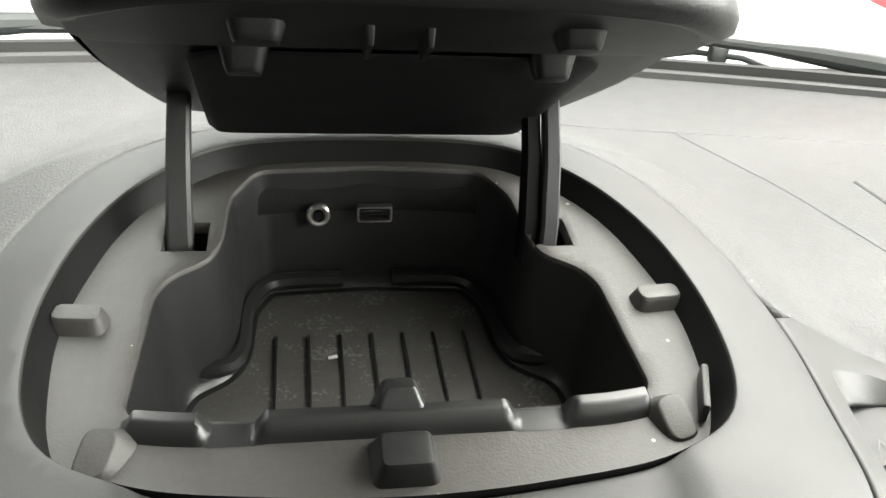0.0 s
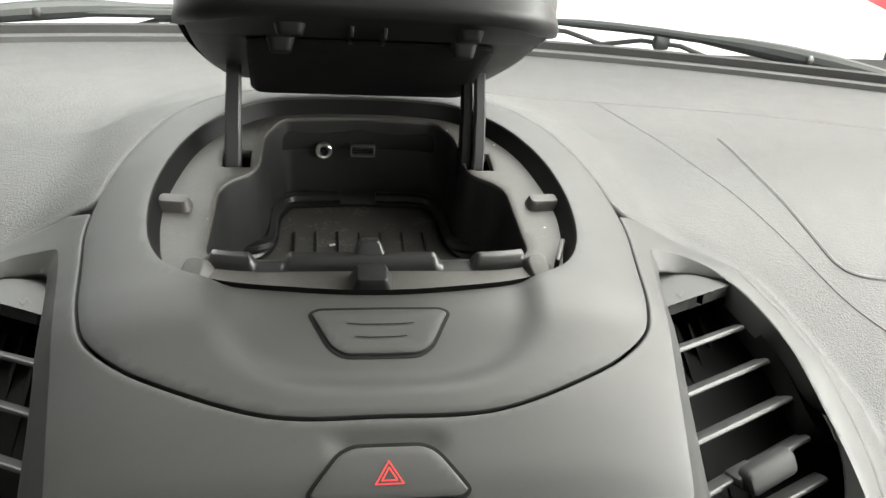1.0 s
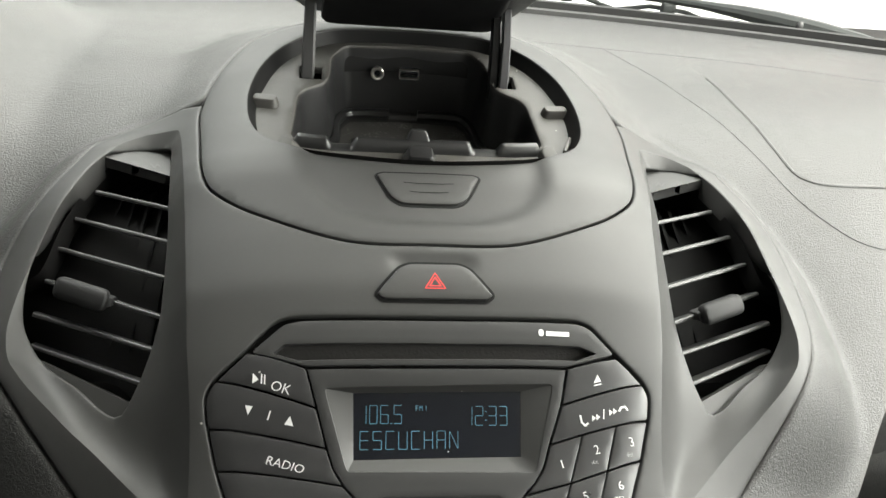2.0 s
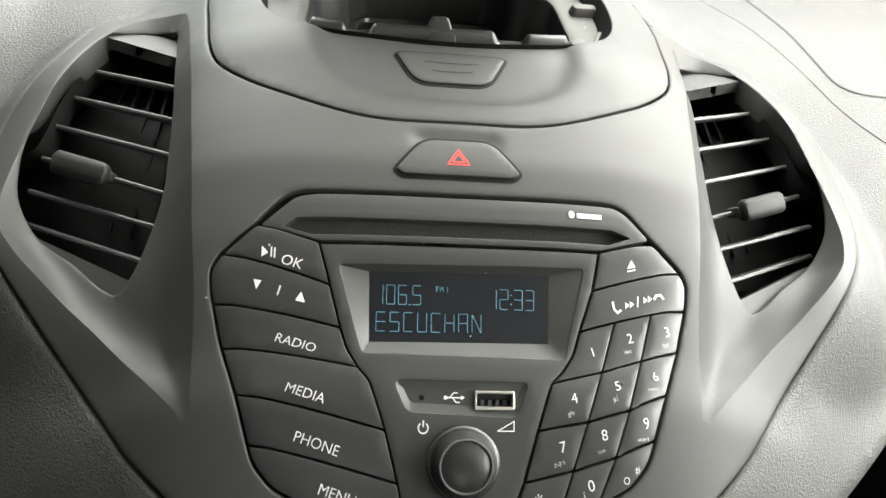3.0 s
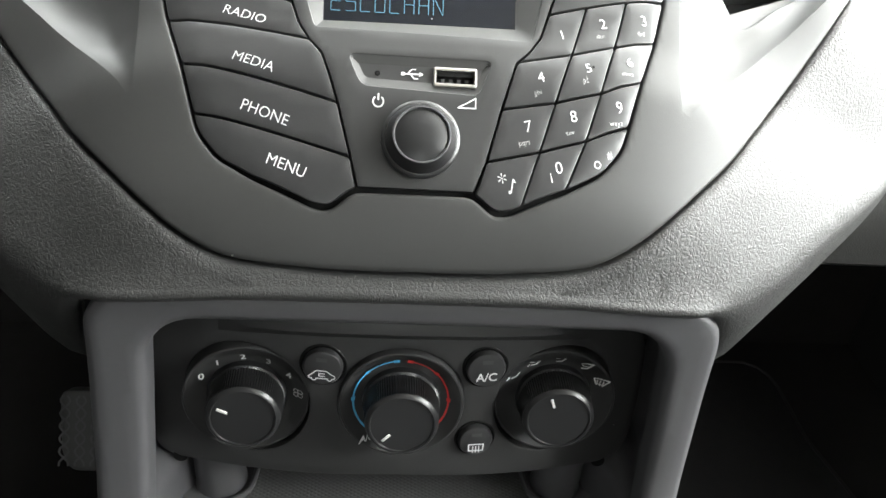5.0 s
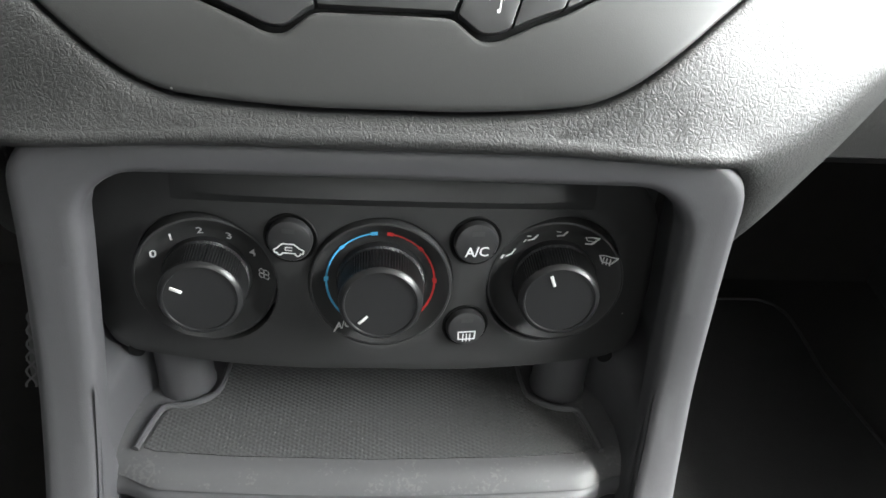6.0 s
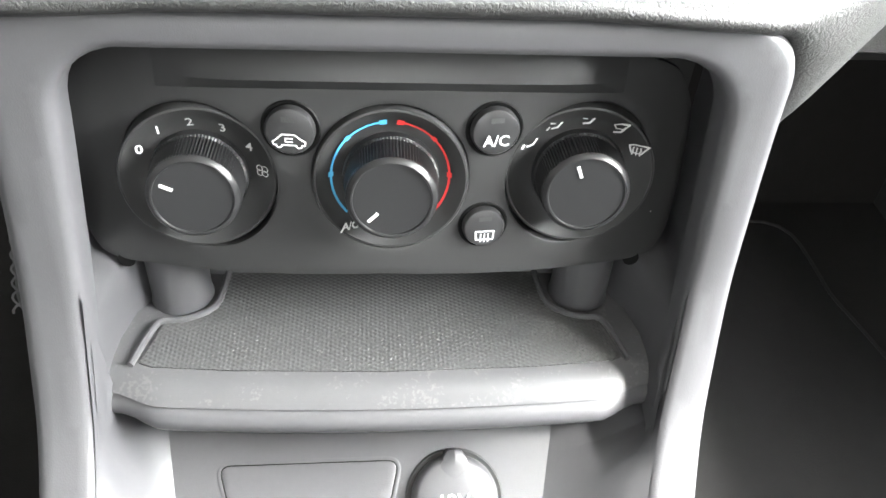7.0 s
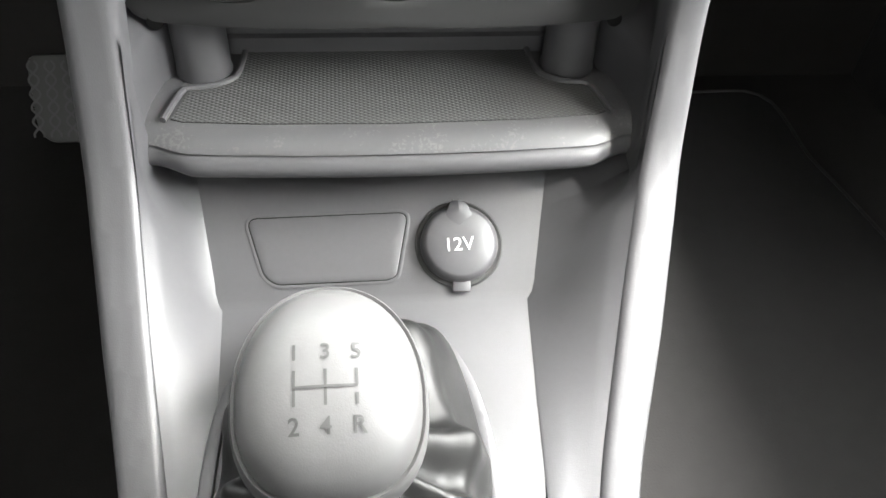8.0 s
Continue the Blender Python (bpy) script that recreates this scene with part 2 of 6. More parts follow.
def patch(surf, outline, holes=(), step=0.004, h=0.0, skirt=0.0, bevel=0.0, hole_skirt=None, flip=1.0, lines=(), crisp=False):
    """A sheet on a surface, inside an outline and outside the holes, with turned-down edges and, if asked, rounded ones."""
    from mathutils.geometry import delaunay_2d_cdt

    loops = [resample(list(outline), step)] + [resample(list(x), step) for x in holes]
    pts, edges, sunk = [], [], []
    for n, lp in enumerate(loops):
        i0 = len(pts)
        pts += lp
        sunk += [bevel] * len(lp)
        edges += [(i0 + i, i0 + (i + 1) % len(lp)) for i in range(len(lp))]
        if bevel:
            d = 1 if n == 0 else -1
            for f in (0.3, 1.0):
                ring = inset(lp, d * bevel * f)
                i0 = len(pts)
                pts += ring
                edges += [(i0 + i, i0 + (i + 1) % len(ring)) for i in range(len(ring))]
                sunk += [bevel * (1 - math.sqrt(1 - (1 - f) ** 2))] * len(ring)
    first = len(pts)
    for line in lines:
        i0 = len(pts)
        pts += line
        sunk += [0.0] * len(line)
        edges += [(i0 + i, i0 + i + 1) for i in range(len(line) - 1)]
    last = len(pts)
    o = np.asarray(loops[0])
    lo, hi = o.min(0), o.max(0)
    gx, gy = np.meshgrid(np.arange(lo[0], hi[0], step), np.arange(lo[1], hi[1], step * 0.8))
    grid = np.stack([gx.ravel(), gy.ravel()], 1)
    ok = inside(loops[0], grid)
    for lp in loops[1:]:
        ok &= ~inside(lp, grid)
    grid = grid[ok]
    for lp in loops:
        if len(grid):
            grid = grid[~near(lp, grid, max(step * 0.6, bevel * 1.5))]
    for line in lines:
        grid = grid[~near(line, grid, step * 0.55)]
    pts += [tuple(g) for g in grid]
    sunk += [0.0] * len(grid)
    vs, es, fs, ov, oe, of = delaunay_2d_cdt([Vector(p) for p in pts], edges, [], 0, 1e-7)
    arr = np.asarray(pts)
    drop_by = [min(sunk[k] for k in src) if src else sunk[int(((arr - np.array(v[:])) ** 2).sum(1).argmin())] for v, src in zip(vs, ov)]
    cents = np.array([((vs[a] + vs[b] + vs[c]) / 3)[:] for a, b, c in fs])
    ok = inside(loops[0], cents)
    for lp in loops[1:]:
        ok &= ~inside(lp, cents)
    bm = bmesh.new()
    bv = [bm.verts.new(on(surf, v.x, v.y, flip * (h - s))) for v, s in zip(vs, drop_by)]
    for keep, f in zip(ok, fs):
        if keep:
            bm.faces.new([bv[i] for i in f])
    marked = {bv[i] for i, src in enumerate(ov) if crisp and any(first <= k < last for k in src)}
    for e in bm.edges:
        if e.verts[0] in marked and e.verts[1] in marked:
            e.smooth = False
    if skirt or hole_skirt:
        rim = [e for e in bm.edges if len(e.link_faces) == 1]
        where = {bv[i]: vs[i] for i in range(len(vs))}
        low = {}
        ob = np.asarray(loops[0])
        for e in rim:
            quad = []
            for v in e.verts:
                if v not in low:
                    uv = where[v]
                    on_outer = ((ob - np.array(uv[:])) ** 2).sum(1).min() < 1e-10
                    d = skirt if on_outer or hole_skirt is None else hole_skirt
                    low[v] = bm.verts.new(on(surf, uv.x, uv.y, flip * (h - bevel - d)))
                quad.append(v)
            a, b = quad
            bm.faces.new((a, b, low[b], low[a]))
    for v in [v for v in bm.verts if not v.link_faces]:
        bm.verts.remove(v)
    return bm


def loft(rings, closed=True, caps=(False, False)):
    """A skin over rings of equally many points."""
    bm = bmesh.new()
    rows = [[bm.verts.new(p) for p in r] for r in rings]
    m = len(rows[0])
    for r, s in zip(rows, rows[1:]):
        for i in range(m if closed else m - 1):
            j = (i + 1) % m
            bm.faces.new((r[i], r[j], s[j], s[i]))
    for cap, r in zip(caps, (rows[0], rows[-1])):
        if cap:
            bm.faces.new(r)
    return bm


def turned(profile, centre, axis, n=48, ridges=0, ridge=0.0, band=(0, 0), caps=True):
    """A body of revolution: (radius, height) pairs along an axis; the rows of a band may be ribbed."""
    q = Vector(axis).to_track_quat("Z", "Y")
    rings = []
    for k, (r, z) in enumerate(profile):
        ring = []
        for i in range(n):
            a = 2 * math.pi * i / n
            rr = r - (ridge if ridges and band[0] <= k <= band[1] and (i % 2) else 0.0)
            ring.append(Vector(centre) + q @ Vector((rr * math.cos(a), rr * math.sin(a), z)))
        rings.append(ring)
    return loft(rings, caps=(caps, caps))


def box(centre, size, m=None, bevel=0.0, segments=2):
    bm = bmesh.new()
    bmesh.ops.create_cube(bm, size=1.0, matrix=Matrix.Diagonal((*size, 1)))
    if bevel:
        bmesh.ops.bevel(bm, geom=list(bm.edges), offset=bevel, segments=segments, profile=0.5, affect="EDGES")
    t = Matrix.Translation(centre) @ (m or Matrix())
    bmesh.ops.transform(bm, matrix=t, verts=bm.verts)
    return bm


def moulded(at, side, along, base, tip, height, round_by=0.35):
    """A moulded lug that narrows from its base to a softly rounded top."""
    a, b = Vector(side).normalized(), Vector(along).normalized()
    up = a.cross(b)
    rings = []
    for f, h in ((0.0, 0.0), (0.5, 0.45), (0.85, 0.82), (1.0, 0.93), (1.12, 0.985), (1.35, 1.0)):
        w, l = (base[k] + (tip[k] - base[k]) * f for k in (0, 1))
        w, l = max(w, tip[0] * 0.5), max(l, tip[1] * 0.5)
        rim = round_poly([(-w / 2, -l / 2), (w / 2, -l / 2), (w / 2, l / 2), (-w / 2, l / 2)], min(w, l) * round_by, 4)
        rings.append([Vector(at) + a * x + b * y + up * height * h for x, y in rim])
    return loft(rings, caps=(False, True))


def tube(points, r, n=10, caps=True):
    """A round bar along a line of points; r may be one radius or one for each point."""
    pts = [Vector(p) for p in points]
    rs = r if isinstance(r, (list, tuple)) else [r] * len(pts)
    rings = []
    for i, p in enumerate(pts):
        d = (pts[min(i + 1, len(pts) - 1)] - pts[max(i - 1, 0)]).normalized()
        q = d.to_track_quat("Z", "Y")
        rings.append([p + q @ Vector((rs[i] * math.cos(2 * math.pi * k / n), rs[i] * math.sin(2 * math.pi * k / n), 0)) for k in range(n)])
    return loft(rings, caps=(caps, caps))


def letters(body, size, surf, u, v, angle=0.0, squash=1.0, h=0.0012, lean=0.0, thick=0.0):
    """Raised print laid on a surface, centred at u, v. squash: metres of v to one along the surface."""
    cu = bpy.data.curves.new("print", "FONT")
    cu.body, cu.size, cu.align_x, cu.align_y = body, size, "CENTER", "CENTER"
    cu.resolution_u = 3
    cu.offset = thick
    tmp = new("print", cu)
    bpy.context.view_layer.update()
    me = tmp.to_mesh()
    co = [v_.co.copy() for v_ in me.vertices]
    faces = [tuple(p.vertices) for p in me.polygons]
    tmp.to_mesh_clear()
    bpy.data.objects.remove(tmp)
    bpy.data.curves.remove(cu)
    c, s = math.cos(angle), math.sin(angle)
    bm = bmesh.new()
    vs = []
    for p in co:
        x = p.x + lean * p.y
        vs.append(bm.verts.new(on(surf, u + c * x - s * p.y, v + (s * x + c * p.y) * squash, h)))
    for f in faces:
        try:
            bm.faces.new([vs[i] for i in f])
        except ValueError:
            pass
    return bm


def flat(surf, polys, h=0.0012):
    """Thin printed shapes on a surface."""
    bm = bmesh.new()
    for p in polys:
        bm.faces.new([bm.verts.new(on(surf, a, b, h)) for a, b in p])
    return bm


def stroke(pts, w, squash=1.0):
    """Quads along a line of u, v points with the given width."""
    out = []
    for a, b in zip(pts, pts[1:]):
        a, b = Vector(a), Vector(b)
        d = Vector((b.x - a.x, (b.y - a.y) / squash))
        if d.length < 1e-9:
            continue
        n = Vector((-d.y, d.x * squash)) / d.length * w / 2
        n = Vector((-d.y / d.length * w / 2, d.x / d.length * w / 2 * squash))
        e = Vector((d.x, d.y * squash)) / d.length * w * 0.25
        out.append([tuple(a - n - e), tuple(b - n + e), tuple(b + n + e), tuple(a + n - e)])
    return out


def smoothstep(a, b, x):
    t = min(max((x - a) / (b - a), 0.0), 1.0)
    return t * t * (3 - 2 * t)


# ---- shapes of the dashboard ----
# height of the middle of the panel over the distance ahead, and its fall to the sides
YC = (-0.075, -0.055, -0.045, -0.0363, -0.03, -0.023, 0.0075, 0.0245, 0.042, 0.057, 0.0765, 0.0832, 0.105, 0.128, 0.1434, 0.157, 0.2, 0.25, 0.3, 0.5)
ZC = (0.52, 0.62, 0.68, 0.717, 0.7322, 0.7434, 0.7786, 0.791, 0.8085, 0.8225, 0.8365, 0.841, 0.8505, 0.8595, 0.866, 0.869, 0.8725, 0.8765, 0.877, 0.877)
_yy = np.linspace(-0.13, 0.5, 1261)
_zz = np.interp(_yy, YC, ZC)
_k = np.exp(-0.5 * (np.arange(-30, 31) / 6.0) ** 2)
_zz = np.convolve(np.pad(_zz, 30, "reflect", reflect_type="odd"), _k / _k.sum(), "valid")


def fall(x):
    x = abs(x)
    return 65 * x**4 if x < 0.135 else 0.0216 + 0.62 * (x - 0.135)


def top(x, y):
    return float(np.interp(y, _yy, _zz)) - fall(x)


def FAS(u, v):
    return Vector((u, v, top(u, v)))


def DOME(u, v):
    """The panel with the shallow thumb recess round the lid's button."""
    a = max(0.0, 1 - abs(u / 0.066) ** 3.0 - abs((v - 0.162) / 0.05) ** 3.0) if v < 0.162 else max(0.0, 1 - abs(u / 0.066) ** 3.0)
    return Vector((u, v, top(u, v) - 0.0030 * smoothstep(0.0, 0.4, a) * (1 - smoothstep(0.15, 0.19, v))))


SIDE_Y = (-0.08, -0.05, -0.03, 0.0, 0.04, 0.08, 0.12, 0.16, 0.21, 0.26, 0.32, 0.42, 0.62, 0.75)
SIDE_Z = (0.58, 0.62, 0.66, 0.70, 0.735, 0.762, 0.787, 0.812, 0.838, 0.849, 0.849, 0.838, 0.80, 0.78)
_sz = np.interp(_s := np.linspace(-0.09, 0.75, 841), SIDE_Y, SIDE_Z)
_k2 = np.exp(-0.5 * (np.arange(-40, 41) / 14.0) ** 2)
_sz = np.convolve(np.pad(_sz, 40, "reflect", reflect_type="odd"), _k2 / _k2.sum(), "valid")


def softly(t):
    return 0.5 * (t + math.sqrt(t * t + 0.014**2)) if t > -0.1 else 0.0003


def pad_z(x, y):
    a = float(np.interp(y, _s, _sz)) + softly(0.08 * (1 - (abs(x) / 0.21) ** 2.2)) * (1 - smoothstep(0.06, 0.13, y))
    b = top(x, min(y, 0.34)) - 0.0015 - max(0.0, y - 0.32) * 0.35
    m = 0.5 * (a + b + math.sqrt((a - b) ** 2 + 0.006**2))
    w = smoothstep(0.11, 0.17, y)
    hood = 0.06 * smoothstep(0.208, 0.30, -x) * smoothstep(0.14, 0.24, y) * (1 - smoothstep(0.36, 0.46, y))
    return a * (1 - w) + m * w + hood


def panel_z(x, y):
    """The hard panel: the middle's height, lifted to the pad at the vents' outer rims."""
    x, z = abs(x), top(x, y)
    if x < 0.122:
        return z
    a = max(0.0, pad_z(x, y) - 0.0007 - z) * smoothstep(0.122, 0.168, x) * smoothstep(0.09, 0.14, y)
    b = 0.026 * smoothstep(0.122, 0.195, x) * smoothstep(0.005, 0.07, y) * (1 - smoothstep(0.19, 0.25, y))
    return z + 0.5 * (a + b + math.sqrt((a - b) ** 2 + 0.002**2)) - 0.001


def PADS(u, v):
    return Vector((u, v, pad_z(u, v)))


FASCIA_HALF = [(0, -0.0358), (0.03, -0.0357), (0.056, -0.0349), (0.07, -0.0337), (0.083, -0.0306), (0.095, -0.0253), (0.1075, -0.017), (0.1285, 0.0002), (0.1495, 0.0245), (0.1655, 0.0405), (0.18, 0.0545), (0.1905, 0.0665), (0.1985, 0.08), (0.203, 0.095), (0.2035, 0.11), (0.201, 0.1255), (0.195, 0.143), (0.1875, 0.161), (0.1805, 0.1785), (0.174, 0.196), (0.166, 0.2115), (0.1497, 0.224), (0.1322, 0.2264)]
SEAM = [(0, 0.103), (0.0429, 0.1048), (0.0843, 0.1207), (0.1055, 0.137), (0.1117, 0.152), (0.1163, 0.18), (0.1206, 0.212), (0.1175, 0.245), (0.1095, 0.276), (0.0965, 0.300), (0.0735, 0.318), (0.042, 0.327), (0, 0.33)]
RIM = [(0, 0.1528), (0.03, 0.1545), (0.0585, 0.1593), (0.0795, 0.171), (0.0895, 0.189), (0.0935, 0.215), (0.092, 0.24), (0.085, 0.268), (0.073, 0.290), (0.0525, 0.3085), (0.03, 0.3142), (0, 0.3157)]
seam_line = spline(mirror(SEAM), 0.004)
rim_line = [(x * (1.016 if x < 0 else 1.0), y) for x, y in spline(mirror(RIM), 0.004)]
_front = [p for p in inset(seam_line, -0.0007)[: len(seam_line) // 2] if p[0] > -1e-6]
_edge = spline(FASCIA_HALF, 0.004, closed=False)
fascia_line = mirror(_edge + [p for p in reversed(_front) if p[1] < 0.2225 and p[0] > 1e-4] + [(0, _front[0][1])])
# the joint between the soft pad and the hard panels
joint_line = inset(mirror(_edge + [(0.1245, 0.2275)] + [p for p in _front if p[1] > 0.2300 and p[0] > 1e-4] + [(0, 0.3307)]), -0.0005)
VENT = [(0.1345, 0.1925), (0.139, 0.1958), (0.151, 0.1955), (0.1645, 0.1865), (0.1715, 0.173), (0.1768, 0.153), (0.1812, 0.1365), (0.1845, 0.121), (0.1865, 0.106), (0.1855, 0.0925), (0.1806, 0.0848), (0.1735, 0.0782), (0.16, 0.0685), (0.148, 0.0588), (0.141, 0.0552), (0.1378, 0.0555), (0.1322, 0.0635), (0.1268, 0.0775), (0.1245, 0.091), (0.1255, 0.112), (0.1268, 0.131), (0.1298, 0.156), (0.1325, 0.178)]
vent_line = spline(VENT, 0.003)
RADIO = [(0, 0.0702), (0.0658, 0.0703), (0.0722, 0.0685), (0.0833, 0.059), (0.0968, 0.0504), (0.0995, 0.0465), (0.0985, 0.0395), (0.0935, 0.0245), (0.086, 0.0078), (0.079, -0.0089), (0.0712, -0.0155), (0.058, -0.0206), (0.036, -0.0264), (0.03, -0.0266), (0.0218, -0.0227), (0, -0.0227)]
radio_line = round_poly(mirror(RADIO), 0.003, 3)

# ---- dashboard pad ----
dash = thing("dashboard", "charcoal soft-touch dashboard pad with leather grain", "dashboard", (0, 0.2, 0.8), kind="structure")


def screen_y(x):
    return 0.605 - 0.7 * x * x


_fx = np.linspace(0, 0.8, 801)
_fk = np.exp(-0.5 * (np.arange(-30, 31) / 9.0) ** 2)
_fy = np.convolve(np.pad(np.interp(_fx, (0, 0.1, 0.12, 0.14, 0.161, 0.19, 0.2288, 0.25, 0.28, 0.35, 0.8), (-0.0375, -0.0375, -0.0368, -0.03, -0.0165, 0.006, 0.038, 0.072, 0.105, 0.12, 0.13)), 30, "reflect"), _fk / _fk.sum(), "valid")


def front_y(x):
    return float(np.interp(abs(x), _fx, _fy))


def grid_field(x0, x1, y0, y1, step, f):
    """A field sampled on a grid, read between the grid's points."""
    gx, gy = np.arange(x0, x1 + step, step), np.arange(y0, y1 + step, step)
    q = np.stack([a.ravel() for a in np.meshgrid(gx, gy)], 1)
    val = f(q).reshape(len(gy), len(gx))

    def read(x, y):
        a, b = (x - x0) / step, (y - y0) / step
        i, j = int(min(max(a, 0), len(gx) - 2)), int(min(max(b, 0), len(gy) - 2))
        a, b = min(max(a - i, 0.0), 1.0), min(max(b - j, 0.0), 1.0)
        return float((val[j, i] * (1 - a) + val[j, i + 1] * a) * (1 - b) + (val[j + 1, i] * (1 - a) + val[j + 1, i + 1] * a) * b)

    return read


def reach(line, step=0.002):
    """Distance of points from an outline."""
    p = np.asarray(resample(list(line), step))

    def f(q):
        out = np.zeros(len(q))
        for i in range(0, len(q), 2000):
            out[i : i + 2000] = np.sqrt(((q[i : i + 2000, None] - p[None]) ** 2).sum(-1).min(1))
        return out

    return f


joint_gap = grid_field(-0.34, 0.34, -0.08, 0.37, 0.002, reach(joint_line))
ROLL = ((0.0, 0.0), (0.10, -0.0012), (0.3, -0.0022), (0.6, -0.0018), (0.85, 0.0004), (1.0, 0.004))


def pad_top(x, y):
    z = pad_z(x, y)
    if abs(x) < 0.33 and y < 0.36:
        d = panel_z(x, y) - 0.0007 - z
        z += d * (1 - smoothstep(0.0, 0.012 + 2.6 * min(abs(d), 0.03), joint_gap(x, y)))
    return z


# lower edge of the rolled front: its height and how far it leans in, over the distance from the middle
HANG_X = (0.0, 0.116, 0.126, 0.14, 0.152, 0.166, 0.19, 0.2288, 0.26, 0.3, 0.8)
HANG_Z = (0.701, 0.701, 0.69, 0.64, 0.61, 0.617, 0.645, 0.69, 0.68, 0.67, 0.67)
HANG_Y = (0.0, 0.0, 0.008, 0.03, 0.046, 0.046, 0.034, 0.02, 0.012, 0.01, 0.01)


def PADF(u, v):
    """The pad with its front edge rolled over and down."""
    y1 = front_y(u)
    if v >= y1:
        return Vector((u, v, pad_top(u, v)))
    x = abs(u)
    z1 = pad_top(u, y1)
    zend = min(float(np.interp(x, HANG_X, HANG_Z)), z1 - 0.008)
    lean = float(np.interp(x, HANG_X, HANG_Y))
    line = [(y1 + dy + lean * min(f, 1.0) ** 1.5, z1 + (zend - z1) * f) for f, dy in ROLL]
    runs = [math.hypot(b[0] - a[0], b[1] - a[1]) for a, b in zip(line, line[1:])]
    d, s = (y1 - v) / 0.03 * sum(runs), 0.0
    for a, b, k in zip(line, line[1:], runs):
        if s + k >= d or b is line[-1]:
            f = (d - s) / k
            return Vector((u, a[0] + (b[0] - a[0]) * f, a[1] + (b[1] - a[1]) * f))
        s += k


_xs = np.linspace(-0.72, 0.72, 181)
pad_line = [(float(x), front_y(x) - 0.03) for x in _xs] + [(float(x), screen_y(x)) for x in reversed(_xs)]
_xf = [float(x) for x in np.linspace(-0.715, 0.715, 420)]
bm = patch(PADF, pad_line, [joint_line], 0.0045, 0.0, 0.0, 0.0022, 0.006, lines=[[(x, front_y(x) - d) for x in _xf] for d in (0.0, 0.0022, 0.0048, 0.008, 0.012, 0.017, 0.023)])
part("pad", bm, PAD, dash, "soft grained charcoal skin", 60)
SEAMS = ([(0.1675, 0.406), (0.18, 0.35), (0.192, 0.3), (0.2116, 0.2433), (0.2335, 0.1967), (0.2624, 0.1706), (0.2849, 0.1633), (0.36, 0.156), (0.55, 0.15)], [(0.05, 0.419), (0.094, 0.416), (0.167, 0.4065), (0.2675, 0.39), (0.37, 0.358), (0.5, 0.31)])
for line in SEAMS:
    part("seam", tube([PADS(u, v) - Vector((0, 0, 0.0001)) for u, v in spline(line, 0.006, closed=False)], 0.00045, 6), SHELL, dash, "fine dark seam line")
ridge = [(0.2265, 0.335), (0.2285, 0.27), (0.2393, 0.2135), (0.2552, 0.2046), (0.3003, 0.2037), (0.45, 0.2), (0.6, 0.2)]
part("ridge", tube([PADS(u, v) - Vector((0, 0, 0.0008)) for u, v in spline(ridge, 0.006, closed=False)], 0.0016, 8), PAD, dash)

# ---- middle panel ----
SCOOP = spline([(0.1288, 0.1945), (0.1315, 0.2015), (0.139, 0.2038), (0.15, 0.2032), (0.1615, 0.193), (0.1705, 0.1715), (0.178, 0.1475), (0.184, 0.1235), (0.1885, 0.103), (0.1902, 0.088), (0.189, 0.0785), (0.1862, 0.0713), (0.177, 0.0615), (0.161, 0.0495), (0.1448, 0.038), (0.1283, 0.024), (0.1085, 0.0062), (0.1055, 0.003), (0.1035, 0.004), (0.104, 0.02), (0.1051, 0.0396), (0.1069, 0.0539), (0.1085, 0.0643), (0.1102, 0.0798), (0.1135, 0.1037), (0.119, 0.1416), (0.125, 0.176)], 0.002)


def scoop_side(q):
    """Distance inside the dished surround, negative outside it."""
    return reach(SCOOP, 0.0003)(q) * np.where(inside(SCOOP, q), 1.0, -1.0)


scoop_gap = grid_field(0.098, 0.218, -0.006, 0.224, 0.001, scoop_side)


def FASV(u, v):
    """The panel with the dished surrounds of the vents, falling from a crisp crease."""
    x, z = abs(u), panel_z(u, v)
    if 0.098 < x < 0.218 and -0.006 < v < 0.224:
        d = scoop_gap(x, v)
        d = 0.5 * (d + math.sqrt(d * d + 0.0003**2))
        deep = 0.0135 + 0.0065 * smoothstep(0.145, 0.18, x) * (1 - smoothstep(0.09, 0.16, v))
        z -= deep * (1 - (1 - min(d / 0.018, 1.0)) ** 2) * (1 - 0.5 * smoothstep(0.175, 0.21, v)) * smoothstep(-0.006, 0.044, v)
    if x < 0.024 and 0.085 < v < 0.1:  # finger dip behind the hazard switch
        z -= 0.0018 * (1 - smoothstep(0.013, 0.023, x)) * smoothstep(0.086, 0.0925, v) * (1 - smoothstep(0.0948, 0.0992, v))
    return Vector((u, v, z))


panel = thing("centre_panel", "satin charcoal plastic centre panel between the air vents", "panel", (0, 0.03, 0.78), kind="structure")
bm = patch(FASV, fascia_line, [vent_line, [(-x, y) for x, y in vent_line], inset(radio_line, -0.0004)], 0.0022, 0.0, 0.006, 0.0008, 0.012, lines=[[(s * x, y) for x, y in SCOOP + SCOOP[:1]] for s in (1, -1)], crisp=True)
part("panel_shell", bm, FASCIA, panel, "", 60)
cover = thing("bin_surround", "satin charcoal dome round the dashboard storage bin", "panel", (0, 0.2, 0.86))
bm = patch(DOME, inset(seam_line, 0.0004), [rim_line], 0.004, 0.0, 0.006, 0.0008, 0.003)
part("dome", bm, FASCIA, cover)


